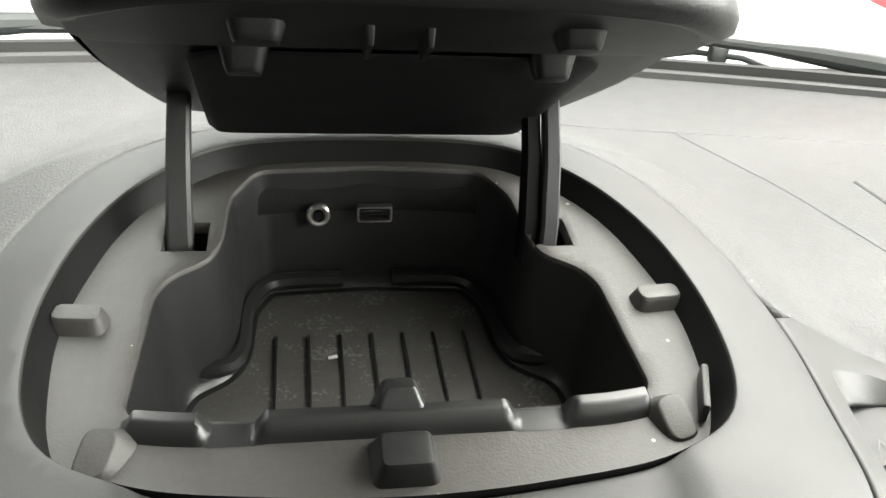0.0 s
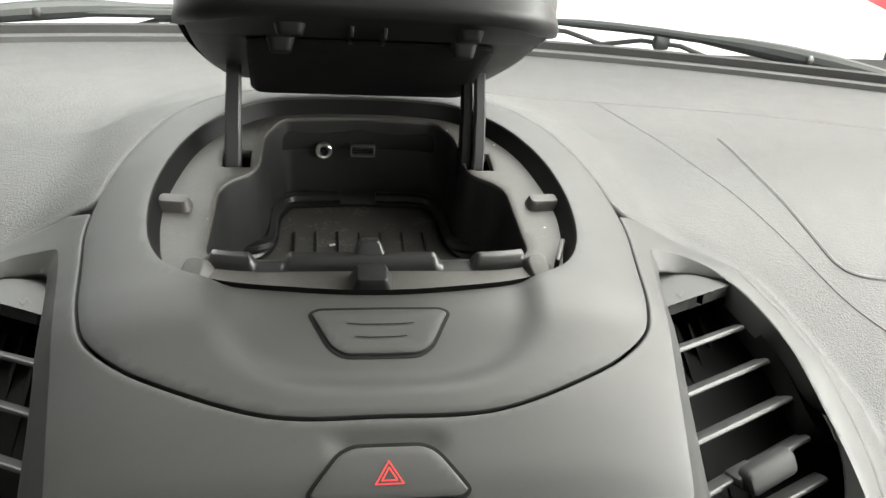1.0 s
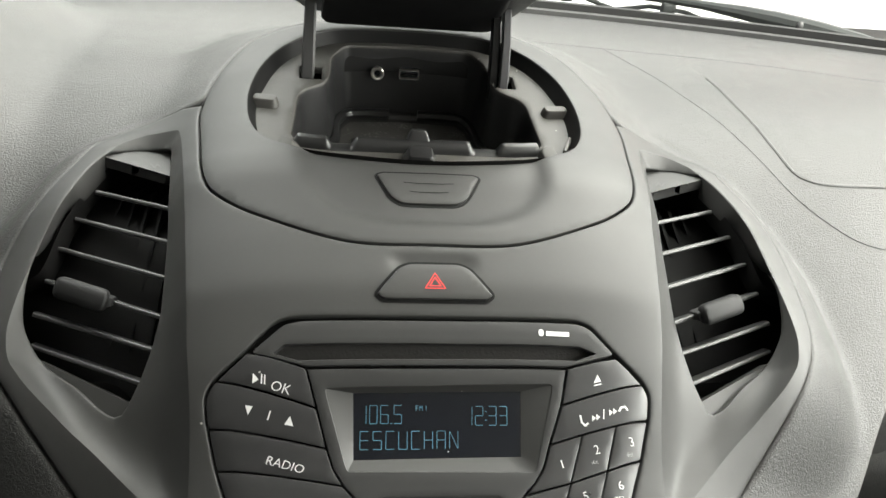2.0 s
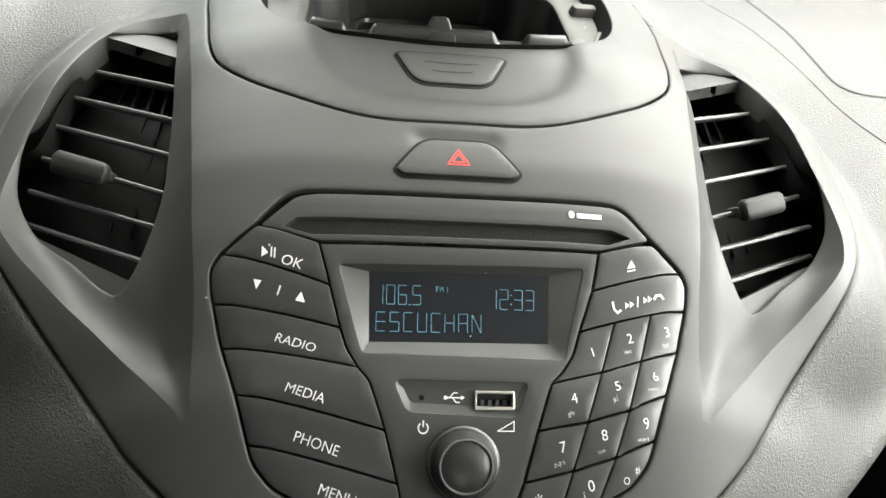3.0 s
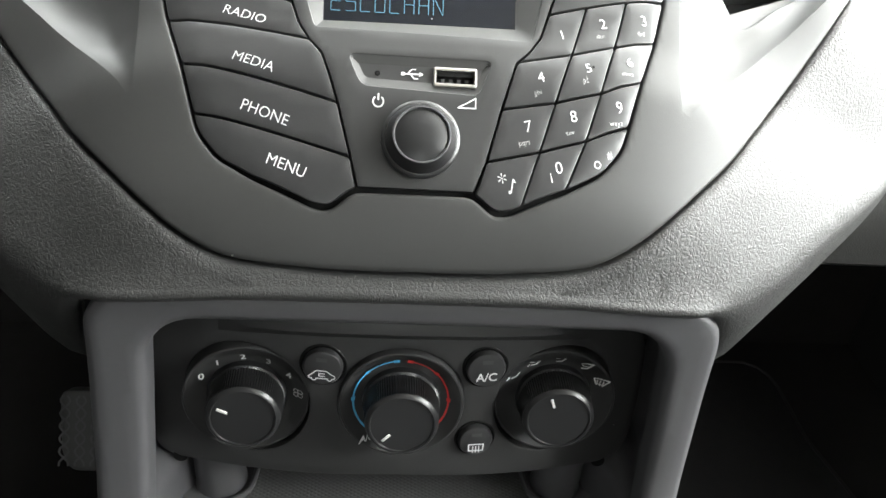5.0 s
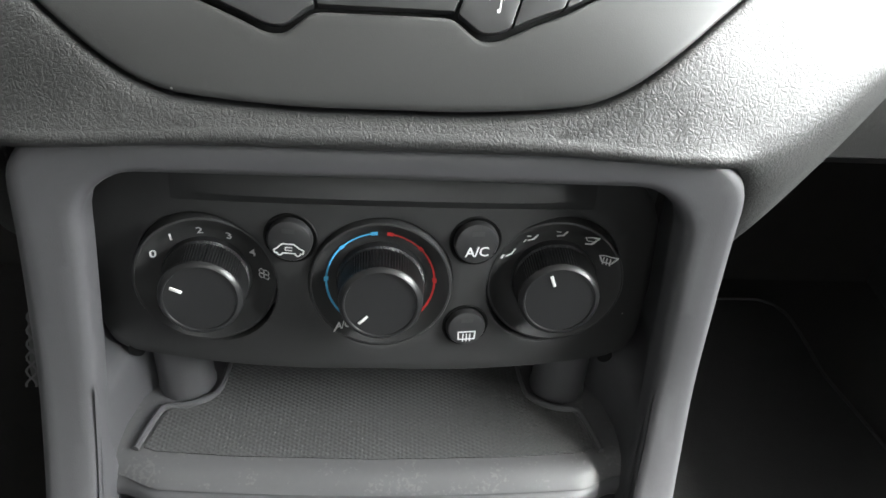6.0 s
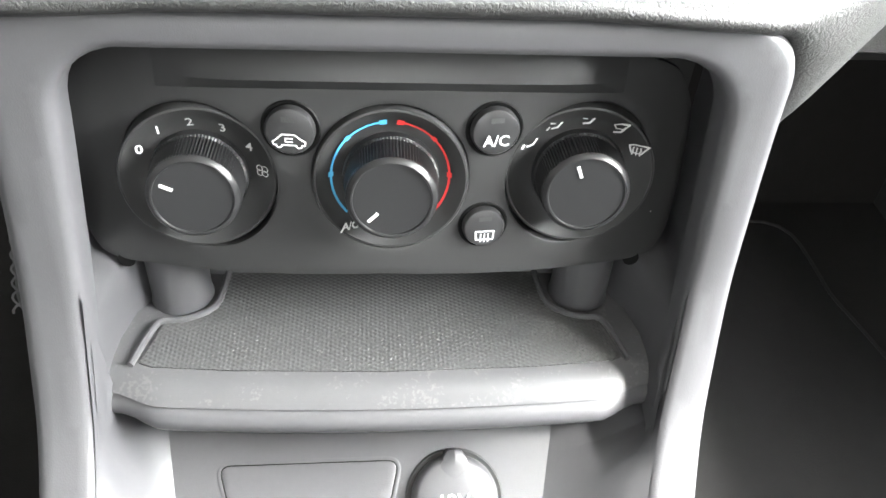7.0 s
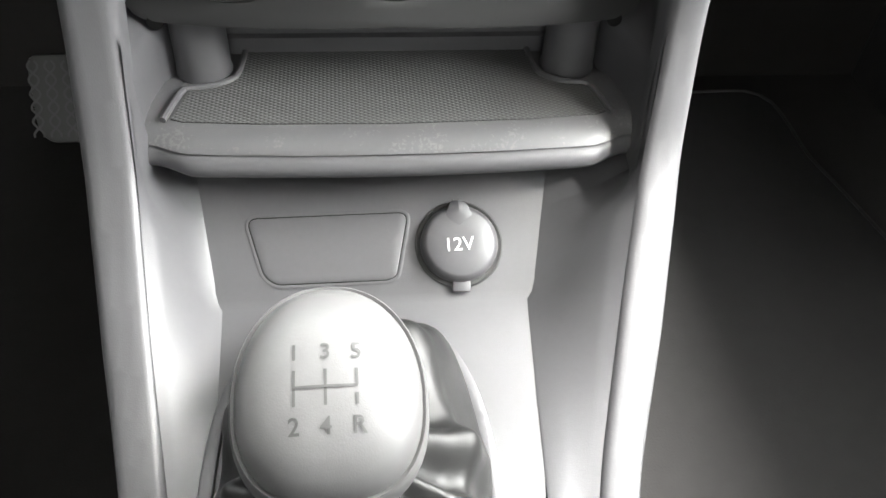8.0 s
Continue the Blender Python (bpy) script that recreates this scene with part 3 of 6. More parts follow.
def wall_ring(d, wide):
    """The rim drawn in by d at the front and further round the sides and back."""
    a, b = inset(rim_line, d), inset(rim_line, wide)
    k = [smoothstep(0.168, 0.205, p[1]) for p in a]
    return [(p[0] + (q[0] - p[0]) * f, p[1] + (q[1] - p[1]) * f) for p, q, f in zip(a, b, k)]


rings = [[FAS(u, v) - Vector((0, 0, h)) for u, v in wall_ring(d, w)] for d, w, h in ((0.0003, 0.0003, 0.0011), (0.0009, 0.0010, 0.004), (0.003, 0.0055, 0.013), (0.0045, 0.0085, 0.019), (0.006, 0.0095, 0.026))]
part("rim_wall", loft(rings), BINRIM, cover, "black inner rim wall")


# ---- storage bin ----
def FLG(u, v):
    return Vector((u, v, 0.856 + 0.1 * (v - 0.187)))


store = thing("storage_bin", "black moulded storage bin with its lid standing open", "storage bin", (0, 0.24, 0.81))
CAV = [(0, 0.1895), (0.0655, 0.1915), (0.0702, 0.196), (0.0685, 0.24), (0.0645, 0.2478), (0.0535, 0.2555), (0.0505, 0.265), (0.0495, 0.29), (0.041, 0.3065), (0, 0.3095)]
cav_line = round_poly(mirror(CAV), 0.005, 4)
slots = [[(s * 0.0525, 0.2605), (s * 0.0655, 0.2605), (s * 0.0655, 0.275), (s * 0.0525, 0.2745)] for s in (1, -1)]
slots[1] = [(x - 0.003, y) for x, y in slots[1]]
bm = patch(FLG, inset(rim_line, -0.0005), [cav_line, *slots], 0.004, 0.0, 0.004, 0.0018, 0.003)
part("flange", bm, FLANGE, store, "dusty dark flange")
rings = []
for d, z in ((0.0, -0.002), (0.0005, -0.006), (0.003, 0.8225), (0.0038, 0.8188), (0.0055, 0.8168), (0.0075, 0.8164)):
    ring = inset(cav_line, d)
    rings.append([(x, y, 0.856 + 0.1 * (y - 0.187) + z if z < 0.1 else z) for x, y in ring])
part("tub", loft(rings), LINER, store)
part("tub_floor", patch(lambda u, v: Vector((u, v, 0.8164)), inset(cav_line, 0.006), (), 0.006, -0.0001), BINFLOOR, store, "dusty ribbed floor")
for i in range(7):
    x = -0.035 + i * 0.0115
    part("floor_rib", box((x, 0.236, 0.8168), (0.0012, 0.075, 0.0014), bevel=0.0004), LINER, store)
for s, x0 in ((1, 0.0), (-1, 0.0)):
    line = [(s * x, y, 0.8215) for x, y in ((0.062, 0.2505), (0.05, 0.2535), (0.047, 0.262), (0.046, 0.285), (0.038, 0.301), (0.01, 0.3035))]
    part("floor_step", tube(spline(line, 0.004, closed=False), 0.0035, 8), LINER, store)
# front lip with its notches, the latch and the corner stops
rings = []
for x in np.linspace(-0.070, 0.068, 120):
    up = max(smoothstep(a - 0.0035, a, x) * (1 - smoothstep(b, b + 0.0035, x)) for a, b in ((-0.066, -0.0515), (-0.0345, 0.0265), (0.0455, 0.0655)))
    h = 0.0006 + 0.0048 * up
    y0 = 0.1868 + 5.0 * max(0.0, abs(x) - 0.045) ** 2
    rings.append([(x, y0 + a, 0.8558 + h * b) for a, b in ((-0.0052, -0.3), (-0.0042, 0.25), (-0.0022, 0.9), (-0.0008, 1.0), (0.0014, 1.0), (0.0024, 0.8), (0.003, 0.0), (0.0034, -1.5))])
part("lip", loft(rings, closed=False), LINER, store, "notched front lip", 40)
part("latch", moulded((-0.0012, 0.1885, 0.8545), (1, 0, 0), (0, 1, -0.25), (0.018, 0.011), (0.0085, 0.006), 0.0115, 0.2), LINER, store)
part("latch_block", moulded((-0.0012, 0.1745, 0.852), (1, 0, 0), (0, 1, 0.25), (0.019, 0.0165), (0.0125, 0.0095), 0.0105, 0.2), LINER, store)
for s, x, y in ((1, 0.0722, 0.1835), (-1, -0.0728, 0.1815)):
    part("stop", moulded((x, y, 0.8535), (1, s * 0.25, 0.1), (-s * 0.25, 1, 0.45), (0.0145, 0.0165), (0.0085, 0.0125), 0.0055, 0.48), FLANGE, store)
for s, x, y, l in ((1, 0.0845, 0.2305, 0.019), (-1, -0.0865, 0.2275, 0.018)):
    part("clip", moulded((x, y, 0.8565), (1, s * 0.1, 0), (-s * 0.1, 1, 0.1), (l, 0.013), (l * 0.72, 0.0065), 0.0085, 0.4), FLANGE, store)
part("edge_tab", box((0.0832, 0.1895, 0.8588), (0.0022, 0.0185, 0.0065), pose(0, 0, 0, 0, 0, -22), 0.0009, 2), FLANGE, store)
# sockets on the back wall
socket = thing("audio_socket", "small round metal audio socket in the bin wall", "socket", (-0.0192, 0.304, 0.8508))
part("ring", turned([(0.0042, -0.002), (0.0045, 0.001), (0.0038, 0.0018), (0.0027, 0.0016), (0.0022, 0.0), (0.0018, -0.003)], (-0.0192, 0.3035, 0.8508), (0, -1, 0.1), 24), METAL, socket)
part("hole", turned([(0.002, 0.0), (0.0016, 0.0012)], (-0.0192, 0.3035, 0.8508), (0, -1, 0.1), 16), GLOSS, socket)
port = thing("usb_port", "small USB port in the bin wall", "port", (0.0023, 0.304, 0.853))
part("port_frame", patch(lambda u, v: Vector((u, 0.3035 - 0.0006, v)), round_poly([(-0.0046, 0.8477), (0.0086, 0.8477), (0.0086, 0.8542), (-0.0046, 0.8542)], 0.001), [round_poly([(-0.0040, 0.8483), (0.0080, 0.8483), (0.0080, 0.8536), (-0.0040, 0.8536)], 0.0008)], 0.002, 0.0004, 0.003), METAL, port)
part("tongue", box((0.0020, 0.304, 0.8522), (0.0115, 0.004, 0.002), bevel=0.0003), GLOSS, port)
chip = thing("lint_speck", "tiny white scrap on the bin floor", "scrap", (-0.0152, 0.2585, 0.818))
part("scrap", box((-0.0152, 0.2585, 0.8188), (0.0034, 0.0012, 0.0008), pose(0, 0, 0, 0, 0, 15), 0.0002), PAINT, chip)

# ---- the lid on its two arms ----
LO, LV, LN = Vector((0, 0.306, 0.892)), Vector((0, -0.85, 0.53)).normalized(), Vector((0, 0.53, 0.85)).normalized()


def LID(u, v):
    b = 0.010 * (1 - (u / 0.1) ** 2) * (1 - ((v - 0.06) / 0.12) ** 2)
    return LO + Vector((u, 0, 0)) + LV * v + LN * (0.004 + b)


def LIDU(u, v):
    return LO + Vector((u, 0, 0)) + LV * v - LN * 0.001


LID_RIGHT = [(0.05, -0.019), (0.066, -0.010), (0.071, 0.005), (0.0755, 0.05), (0.0745, 0.085), (0.0715, 0.11), (0.0655, 0.132), (0.052, 0.148), (0.03, 0.155)]
LID_LEFT = [(-0.05, -0.019), (-0.068, -0.010), (-0.0745, 0.005), (-0.0795, 0.05), (-0.0795, 0.085), (-0.077, 0.11), (-0.071, 0.135), (-0.055, 0.15), (-0.03, 0.156)]
lid_line = spline([(0, -0.023)] + LID_RIGHT + [(0, 0.157)] + LID_LEFT[::-1], 0.005)
lid = part("lid", patch(LID, lid_line, (), 0.006, 0.004, 0.006, 0.0025, flip=-1.0), FASCIA, store, "dark plastic lid standing open on two arms")
inner = inset(lid_line, 0.004)
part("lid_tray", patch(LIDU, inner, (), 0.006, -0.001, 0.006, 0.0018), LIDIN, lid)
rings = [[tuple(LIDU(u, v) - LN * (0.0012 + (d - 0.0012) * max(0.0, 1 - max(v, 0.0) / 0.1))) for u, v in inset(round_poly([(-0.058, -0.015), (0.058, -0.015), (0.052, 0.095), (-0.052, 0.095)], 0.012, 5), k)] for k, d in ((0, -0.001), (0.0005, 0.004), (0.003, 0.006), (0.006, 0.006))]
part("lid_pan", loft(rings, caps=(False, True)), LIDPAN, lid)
for u, v, w, l in ((-0.038, 0.094, 0.0125, 0.012), (0.037, 0.0935, 0.0125, 0.012), (-0.0335, 0.124, 0.014, 0.013), (0.034, 0.1235, 0.013, 0.013)):
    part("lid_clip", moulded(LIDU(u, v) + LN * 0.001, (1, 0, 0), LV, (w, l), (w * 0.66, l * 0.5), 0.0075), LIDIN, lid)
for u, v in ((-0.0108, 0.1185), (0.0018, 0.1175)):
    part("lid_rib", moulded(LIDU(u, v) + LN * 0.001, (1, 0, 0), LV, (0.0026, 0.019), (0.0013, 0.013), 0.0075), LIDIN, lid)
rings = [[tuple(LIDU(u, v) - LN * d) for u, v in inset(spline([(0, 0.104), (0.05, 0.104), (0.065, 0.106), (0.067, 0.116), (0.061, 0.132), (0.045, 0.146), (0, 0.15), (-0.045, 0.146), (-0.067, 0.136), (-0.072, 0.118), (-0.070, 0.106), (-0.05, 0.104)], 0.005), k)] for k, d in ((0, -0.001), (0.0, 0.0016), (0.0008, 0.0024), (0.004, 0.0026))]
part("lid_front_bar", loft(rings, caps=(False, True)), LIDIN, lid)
# thick rolled rim round the front of the lid
n = len(lid_line)
i0 = next(i for i in range(n) if lid_line[i][1] > 0.108 and lid_line[i - 1][1] <= 0.108)
run = [(i0 + i) % n for i in range(sum(p[1] > 0.108 for p in lid_line))]
roll = [inset(lid_line, d) for d in (0.0004, -0.0006, 0.0004, 0.0035, 0.007, 0.0085, 0.0085)]
rings = []
for j, i in enumerate(run):
    f = smoothstep(-2.0, 8.0, min(j, len(run) - 1 - j))
    rings.append([LIDU(*r[i]) + LN * h * (f if h < 0 else 1) for r, h in zip(roll, (0.005, -0.001, -0.0045, -0.0065, -0.0055, -0.002, 0.001))])
part("lid_rim", loft(rings, caps=(True, True)), LIDIN, lid, "thick rolled rim darkened by painted shade", 50)
for s, x0, x1 in ((1, 0.0585, 0.0585), (-1, -0.0642, -0.0625)):
    rings = []
    for y, z, w, d in ((0.2665, 0.852, 0.0062, 0.009), (0.2685, 0.868, 0.006, 0.0085), (0.276, 0.888, 0.0056, 0.008), (0.287, 0.906, 0.0052, 0.007), (0.296, 0.916, 0.005, 0.006)):
        c = Vector((x0 + (x1 - x0) * (z - 0.852) / 0.06, y, z))
        rings.append([c + Vector((a * w * (0.5 if s > 0 else 0.66), b * d / 2, 0)) for a, b in ((-1, -0.7), (-0.7, -1), (0.7, -1), (1, -0.7), (1, 0.7), (0.7, 1), (-0.7, 1), (-1, 0.7))])
    # right arm drawn lighter: its reflected light is put into the colour
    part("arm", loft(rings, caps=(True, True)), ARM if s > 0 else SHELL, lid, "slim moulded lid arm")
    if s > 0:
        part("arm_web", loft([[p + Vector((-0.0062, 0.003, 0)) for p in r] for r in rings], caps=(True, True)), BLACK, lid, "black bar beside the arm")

# ---- lid button and hazard switch ----
btn = thing("lid_button", "grey trapezoid push button with two engraved lines", "button", (0, 0.136, 0.862))
B_LINE = [(0, 0.1458), (0.0235, 0.1456), (0.027, 0.1435), (0.0195, 0.1298), (0.014, 0.1264), (0, 0.1262)]
b_line = round_poly(mirror(B_LINE), 0.003, 4)
part("button_gap", patch(DOME, inset(b_line, -0.0004), (), 0.003, 0.0003, 0.0005), BLACK, btn)
part("button_cap", patch(DOME, inset(b_line, 0.0010), (), 0.003, 0.0014, 0.0008, 0.0008), FASCIA, btn)
for v, w in ((0.1388, 0.0125), (0.1338, 0.0095)):
    part("engraved_line", flat(DOME, stroke([(-w, v), (-w * 0.5, v - 0.0004), (w * 0.5, v - 0.0004), (w, v)], 0.0005, 0.85), 0.0017), BLACK, btn)
haz = thing("hazard_switch", "grey hazard light switch with red triangle mark", "switch", (0, 0.084, 0.842))
H_LINE = [(0, 0.0938), (0.0118, 0.0938), (0.0172, 0.0915), (0.0284, 0.0788), (0.0245, 0.0757), (0, 0.0757)]
h_line = round_poly(mirror(H_LINE), 0.0025, 4)
part("switch_gap", patch(FAS, h_line, (), 0.003, 0.0003, 0.0005), BLACK, haz)
part("switch_cap", patch(FAS, inset(h_line, 0.0014), (), 0.003, 0.0017, 0.0012, 0.0009), FASCIA, haz)
for r in (0.0043, 0.0024):
    tri_pts = [(r * 1.25 * math.sin(a), 0.0833 + r * 1.25 * math.cos(a) * 0.8) for a in (0, 2.0944, 4.18879, 0)]
    part("triangle", flat(FAS, stroke(tri_pts, 0.0005, 0.8), 0.0021), RED, haz)

# ---- air vents ----
IN_ENDS = ((0.1258, 0.1442, 0.839), (0.124, 0.1245, 0.832), (0.1225, 0.1052, 0.8245), (0.1225, 0.0872, 0.8155), (0.126, 0.0756, 0.806), (0.1295, 0.0645, 0.7955))
OUT_ENDS = ((0.1655, 0.163, 0.836), (0.1725, 0.1475, 0.829), (0.1775, 0.131, 0.822), (0.1805, 0.1155, 0.8135), (0.183, 0.1005, 0.805), (0.183, 0.0905, 0.794))


def air_vent(s):
    v = thing("air_vent", "black slatted air vent with a sliding tab", "air vent", (s * 0.155, 0.12, 0.81), group="dashboard air vents")

    def side(u, w):
        return FASV(s * u, w)

    rings = []
    for d, h in ((-0.001, -0.009), (-0.001, -0.02), (0.004, -0.04)):
        rings.append([on(side, u, w, s * h) for u, w in inset(vent_line, d)])
    part("duct", loft(rings, caps=(False, True)), BLACK, v)

    def level(corners, sink):
        """A flat sheet through three points of the dished surface."""
        p = [side(*c) for c in corners]
        n = (p[1] - p[0]).cross(p[2] - p[0])
        return lambda u, w: Vector((s * u, w, p[0].z - sink - (n.x * (s * u - p[0].x) + n.y * (w - p[0].y)) / n.z))

    # blank lens over the upper end, with its small mark, and the blank foot
    lens = [(0.1285, 0.172), (0.1315, 0.186), (0.1335, 0.1955), (0.138, 0.1985), (0.151, 0.1985), (0.166, 0.19), (0.172, 0.1865)]
    sheet = level(((0.132, 0.176), (0.1655, 0.187), (0.1385, 0.1945)), 0.002)
    part("vent_lens", patch(sheet, round_poly(lens, 0.0015), (), 0.004, 0.0, 0.006 * s, 0.0), FASCIA, v, "grey blank vent end")
    part("lens_mark", flat(sheet, stroke([(0.1375, 0.180), (0.140, 0.1835), (0.1405, 0.179), (0.143, 0.1825)], 0.0005), s * 0.0004), SHELL, v)
    tip = [(0.18, 0.0838), (0.1735, 0.0772), (0.16, 0.0675), (0.148, 0.0577), (0.141, 0.054), (0.137, 0.0546), (0.1342, 0.06)]
    sheet = level(((0.177, 0.082), (0.137, 0.0595), (0.1415, 0.0562)), 0.0025)
    part("vent_foot", patch(sheet, round_poly(tip, 0.0015), (), 0.004, 0.0, 0.006 * s, 0.0), FASCIA, v, "grey blank vent foot")
    for k, (a, b) in enumerate(zip(IN_ENDS, OUT_ENDS)):
        a, b = Vector((s * a[0], a[1], a[2])), Vector((s * b[0], b[1], b[2]))
        d = (b - a).normalized()
        deep = Vector((s * 0.12, 0.81, -0.58)).normalized()
        a, b = a + d * 0.0005 + deep * 0.0025, b + d * 0.003 + deep * 0.0025
        up = d.cross(deep).normalized()
        up = up if up.z > 0 else -up
        rings = []
        for p in (a, a.lerp(b, 0.5), b):
            ring = []
            for q, w in ((0.0, 0.00045), (0.0006, 0.001), (0.004, 0.0012), (0.011, 0.0008), (0.011, -0.0008), (0.004, -0.0012), (0.0006, -0.001), (0.0, -0.00045)):
                ring.append(p + deep * q + up * w)
            rings.append(ring)
        part("slat", loft(rings, caps=(True, True)), SHELL, v)
        if k == 3:
            c = a.lerp(b, 0.50 if s > 0 else 0.66) - deep * 0.006
            m = Matrix((d, deep, up)).transposed().to_4x4()
            part("tab", box(c, (0.030, 0.013, 0.0105), m, 0.0036, 3), TAB, v, "moulded sliding tab")
            part("tab_stem", box(c + deep * 0.008 - d * 0.010, (0.014, 0.016, 0.005), m, 0.0015), SHELL, v)
    # upright vanes behind the slats
    for k in range(5):
        f = 0.12 + 0.19 * k
        a = Vector(IN_ENDS[0]).lerp(Vector(OUT_ENDS[0]), f)
        b = Vector(IN_ENDS[5]).lerp(Vector(OUT_ENDS[5]), f)
        a, b = Vector((s * a.x, a.y + 0.03, a.z - 0.016)), Vector((s * b.x, b.y + 0.032, b.z - 0.016))
        deep = Vector((0, 0.94, -0.34))
        w = (b - a).cross(deep).normalized() * 0.0007
        rings = [[p - w, p + w, p + w + deep * 0.014, p - w + deep * 0.014] for p in (a, b)]
        part("vane", loft(rings, caps=(True, True)), BLACK, v)


air_vent(1)
air_vent(-1)

# ---- radio ----
radio = thing("car_radio", "black car radio with keypad, display and rotary knob", "car radio", (0, 0.02, 0.78))
SQ = 0.71
part("back_plate", patch(FAS, inset(radio_line, -0.003), (), 0.004, -0.0045, 0.002), BLACK, radio)
TOP_STRIP = [(-0.0805, 0.0585), (-0.0672, 0.0678), (-0.06, 0.0689), (0.06, 0.0691), (0.0672, 0.069), (0.0722, 0.0672), (0.0826, 0.0587), (0.0597, 0.0533), (-0.057, 0.0531)]
SLOT = [(-0.0711, 0.0577), (-0.0665, 0.0606), (0.066, 0.0606), (0.0738, 0.0585), (0.0645, 0.0555), (-0.0605, 0.055)]
part("top_strip", patch(FAS, round_poly(TOP_STRIP, 0.002), [SLOT], 0.003, 0.0002, 0.004, 0.0004, 0.006), PLATE, radio)
part("slot_lining", patch(FAS, inset(SLOT, -0.001), (), 0.003, -0.0042, 0.001), CARPET, radio, "felted disc slot")
LB = [(-0.057, 0.0525), (-0.0521, 0.04), (-0.0474, 0.0279), (-0.0445, 0.0215), (-0.0401, 0.0158), (-0.0355, 0.0116), (-0.0288, -0.0017), (-0.0234, -0.0149), (-0.0205, -0.0222)]
RB = [(0.0597, 0.0527), (0.0564, 0.0407), (0.0506, 0.0285), (0.0475, 0.021), (0.043, 0.0155), (0.038, 0.0116), (0.0323, -0.0015), (0.027, -0.0147), (0.0225, -0.0224)]
centre_line = LB + list(reversed(RB))
WIN = [(-0.0487, 0.046), (-0.0384, 0.0205), (0.0436, 0.0195), (0.0527, 0.0473)]
win_line = round_poly(WIN, 0.002)
BAY = [(-0.0257, 0.0119), (-0.0205, 0.003), (0.0237, 0.0018), (0.0288, 0.0117)]
bay_line = round_poly(BAY, 0.003)
part("face_plate", patch(FAS, inset(centre_line, 0.0005), [win_line, bay_line], 0.003, 0.0, 0.004, 0.0004, 0.001), PLATE, radio)
# sloping frame and the display in it
SCR = [(-0.0363, 0.0444), (-0.0357, 0.0242), (0.0380, 0.0247), (0.0385, 0.0450)]
rings = []
for f, h in ((0.0, -0.0003), (0.15, -0.0008), (1.0, -0.0034)):
    ring = []
    for (a, b), (c, d) in zip(zip(WIN, WIN[1:] + WIN[:1]), zip(SCR, SCR[1:] + SCR[:1])):
        for k in range(10):
            p, q = Vector(a).lerp(Vector(b), k / 10), Vector(c).lerp(Vector(d), k / 10)
            r = p.lerp(q, f)
            ring.append(on(FAS, r.x, r.y, h))
    rings.append(ring)
part("display_frame", loft(rings), FASCIA, radio, "sloping grey display frame")
part("display", patch(FAS, inset(SCR, -0.0012), (), 0.004, -0.0035, 0.0005), SCREEN, radio, "dark display showing time and station")
SEG = {"A": (-0.5, 1, 0.5, 1), "B": (0.5, 1, 0.5, 0), "C": (0.5, 0, 0.5, -1), "D": (-0.5, -1, 0.5, -1), "E": (-0.5, 0, -0.5, -1), "F": (-0.5, 1, -0.5, 0), "G": (-0.5, 0, 0.5, 0), "J": (-0.5, 1, 0, 0), "K": (0.5, 1, 0, 0), "L": (0.0, 0, 0.5, -1), "M": (0, 1, 0, -1)}
GLYPH = {"1": "BC", "0": "ABCDEF", "6": "ACDEFG", "5": "ACDFG", "2": "ABDEG", "3": "ABCDG", "E": "ADEFG", "S": "ACDFG", "C": "ADEF", "U": "BCDEF", "H": "BCEFG", "A": "ABCEFG", "N": "BCEFJL", "F": "AEFG", "M": "BCEFJK"}


def segments(text, u, v, w, hgt, pitch, thick):
    polys = []
    for ch in text:
        if ch in ".:":
            for dv in ((-1,) if ch == "." else (0.45, -0.45)):
                c = (u - pitch * 0.42, v + dv * hgt / 2 * SQ)
                polys += stroke([c, (c[0] + thick * 1.3, c[1])], thick * 1.4, SQ)
            u += pitch * 0.22
            continue
        for g in GLYPH.get(ch, ""):
            a, b, c, d = SEG[g]
            p, q = Vector((u + a * w, v + b * hgt / 2 * SQ)), Vector((u + c * w, v + d * hgt / 2 * SQ))
            for f0, f1 in ((0.06, 0.28), (0.34, 0.62), (0.68, 0.94)):
                polys += stroke([tuple(p.lerp(q, f0)), tuple(p.lerp(q, f1))], thick, SQ)
        u += pitch
    return polys


polys = segments("106.5", -0.0322, 0.0378, 0.0033, 0.0078, 0.0048, 0.00034)
polys += segments("FM1", -0.0082, 0.0397, 0.0011, 0.0022, 0.0017, 0.0003)
polys += segments("12:33", 0.0145, 0.0373, 0.0034, 0.0082, 0.0049, 0.00034)
polys += segments("ESCUCHAN", -0.0312, 0.0300, 0.0037, 0.0076, 0.0056, 0.00034)
part("readout", flat(FAS, polys, -0.0032), PHOS, radio, "pale blue segment digits and letters")
# pocket with the small hole, the mark and the port
U0, V0 = 0.0146, 0.0065
shell = round_poly([(U0 - 0.0081, V0 - 0.0028), (U0 + 0.0081, V0 - 0.0028), (U0 + 0.0081, V0 + 0.0026), (U0 - 0.0081, V0 + 0.0026)], 0.0008)
mouth = inset(shell, 0.0009)
part("pocket", patch(FAS, inset(bay_line, 0.0022), [inset(shell, 0.0004)], 0.003, -0.0018, 0.0), PLATE, radio)
rings = [[on(FAS, u, v, h) for u, v in inset(bay_line, d)] for d, h in ((0.0, -0.0003), (0.0008, -0.0009), (0.0024, -0.0018))]
part("pocket_edge", loft(rings), FASCIA, radio)
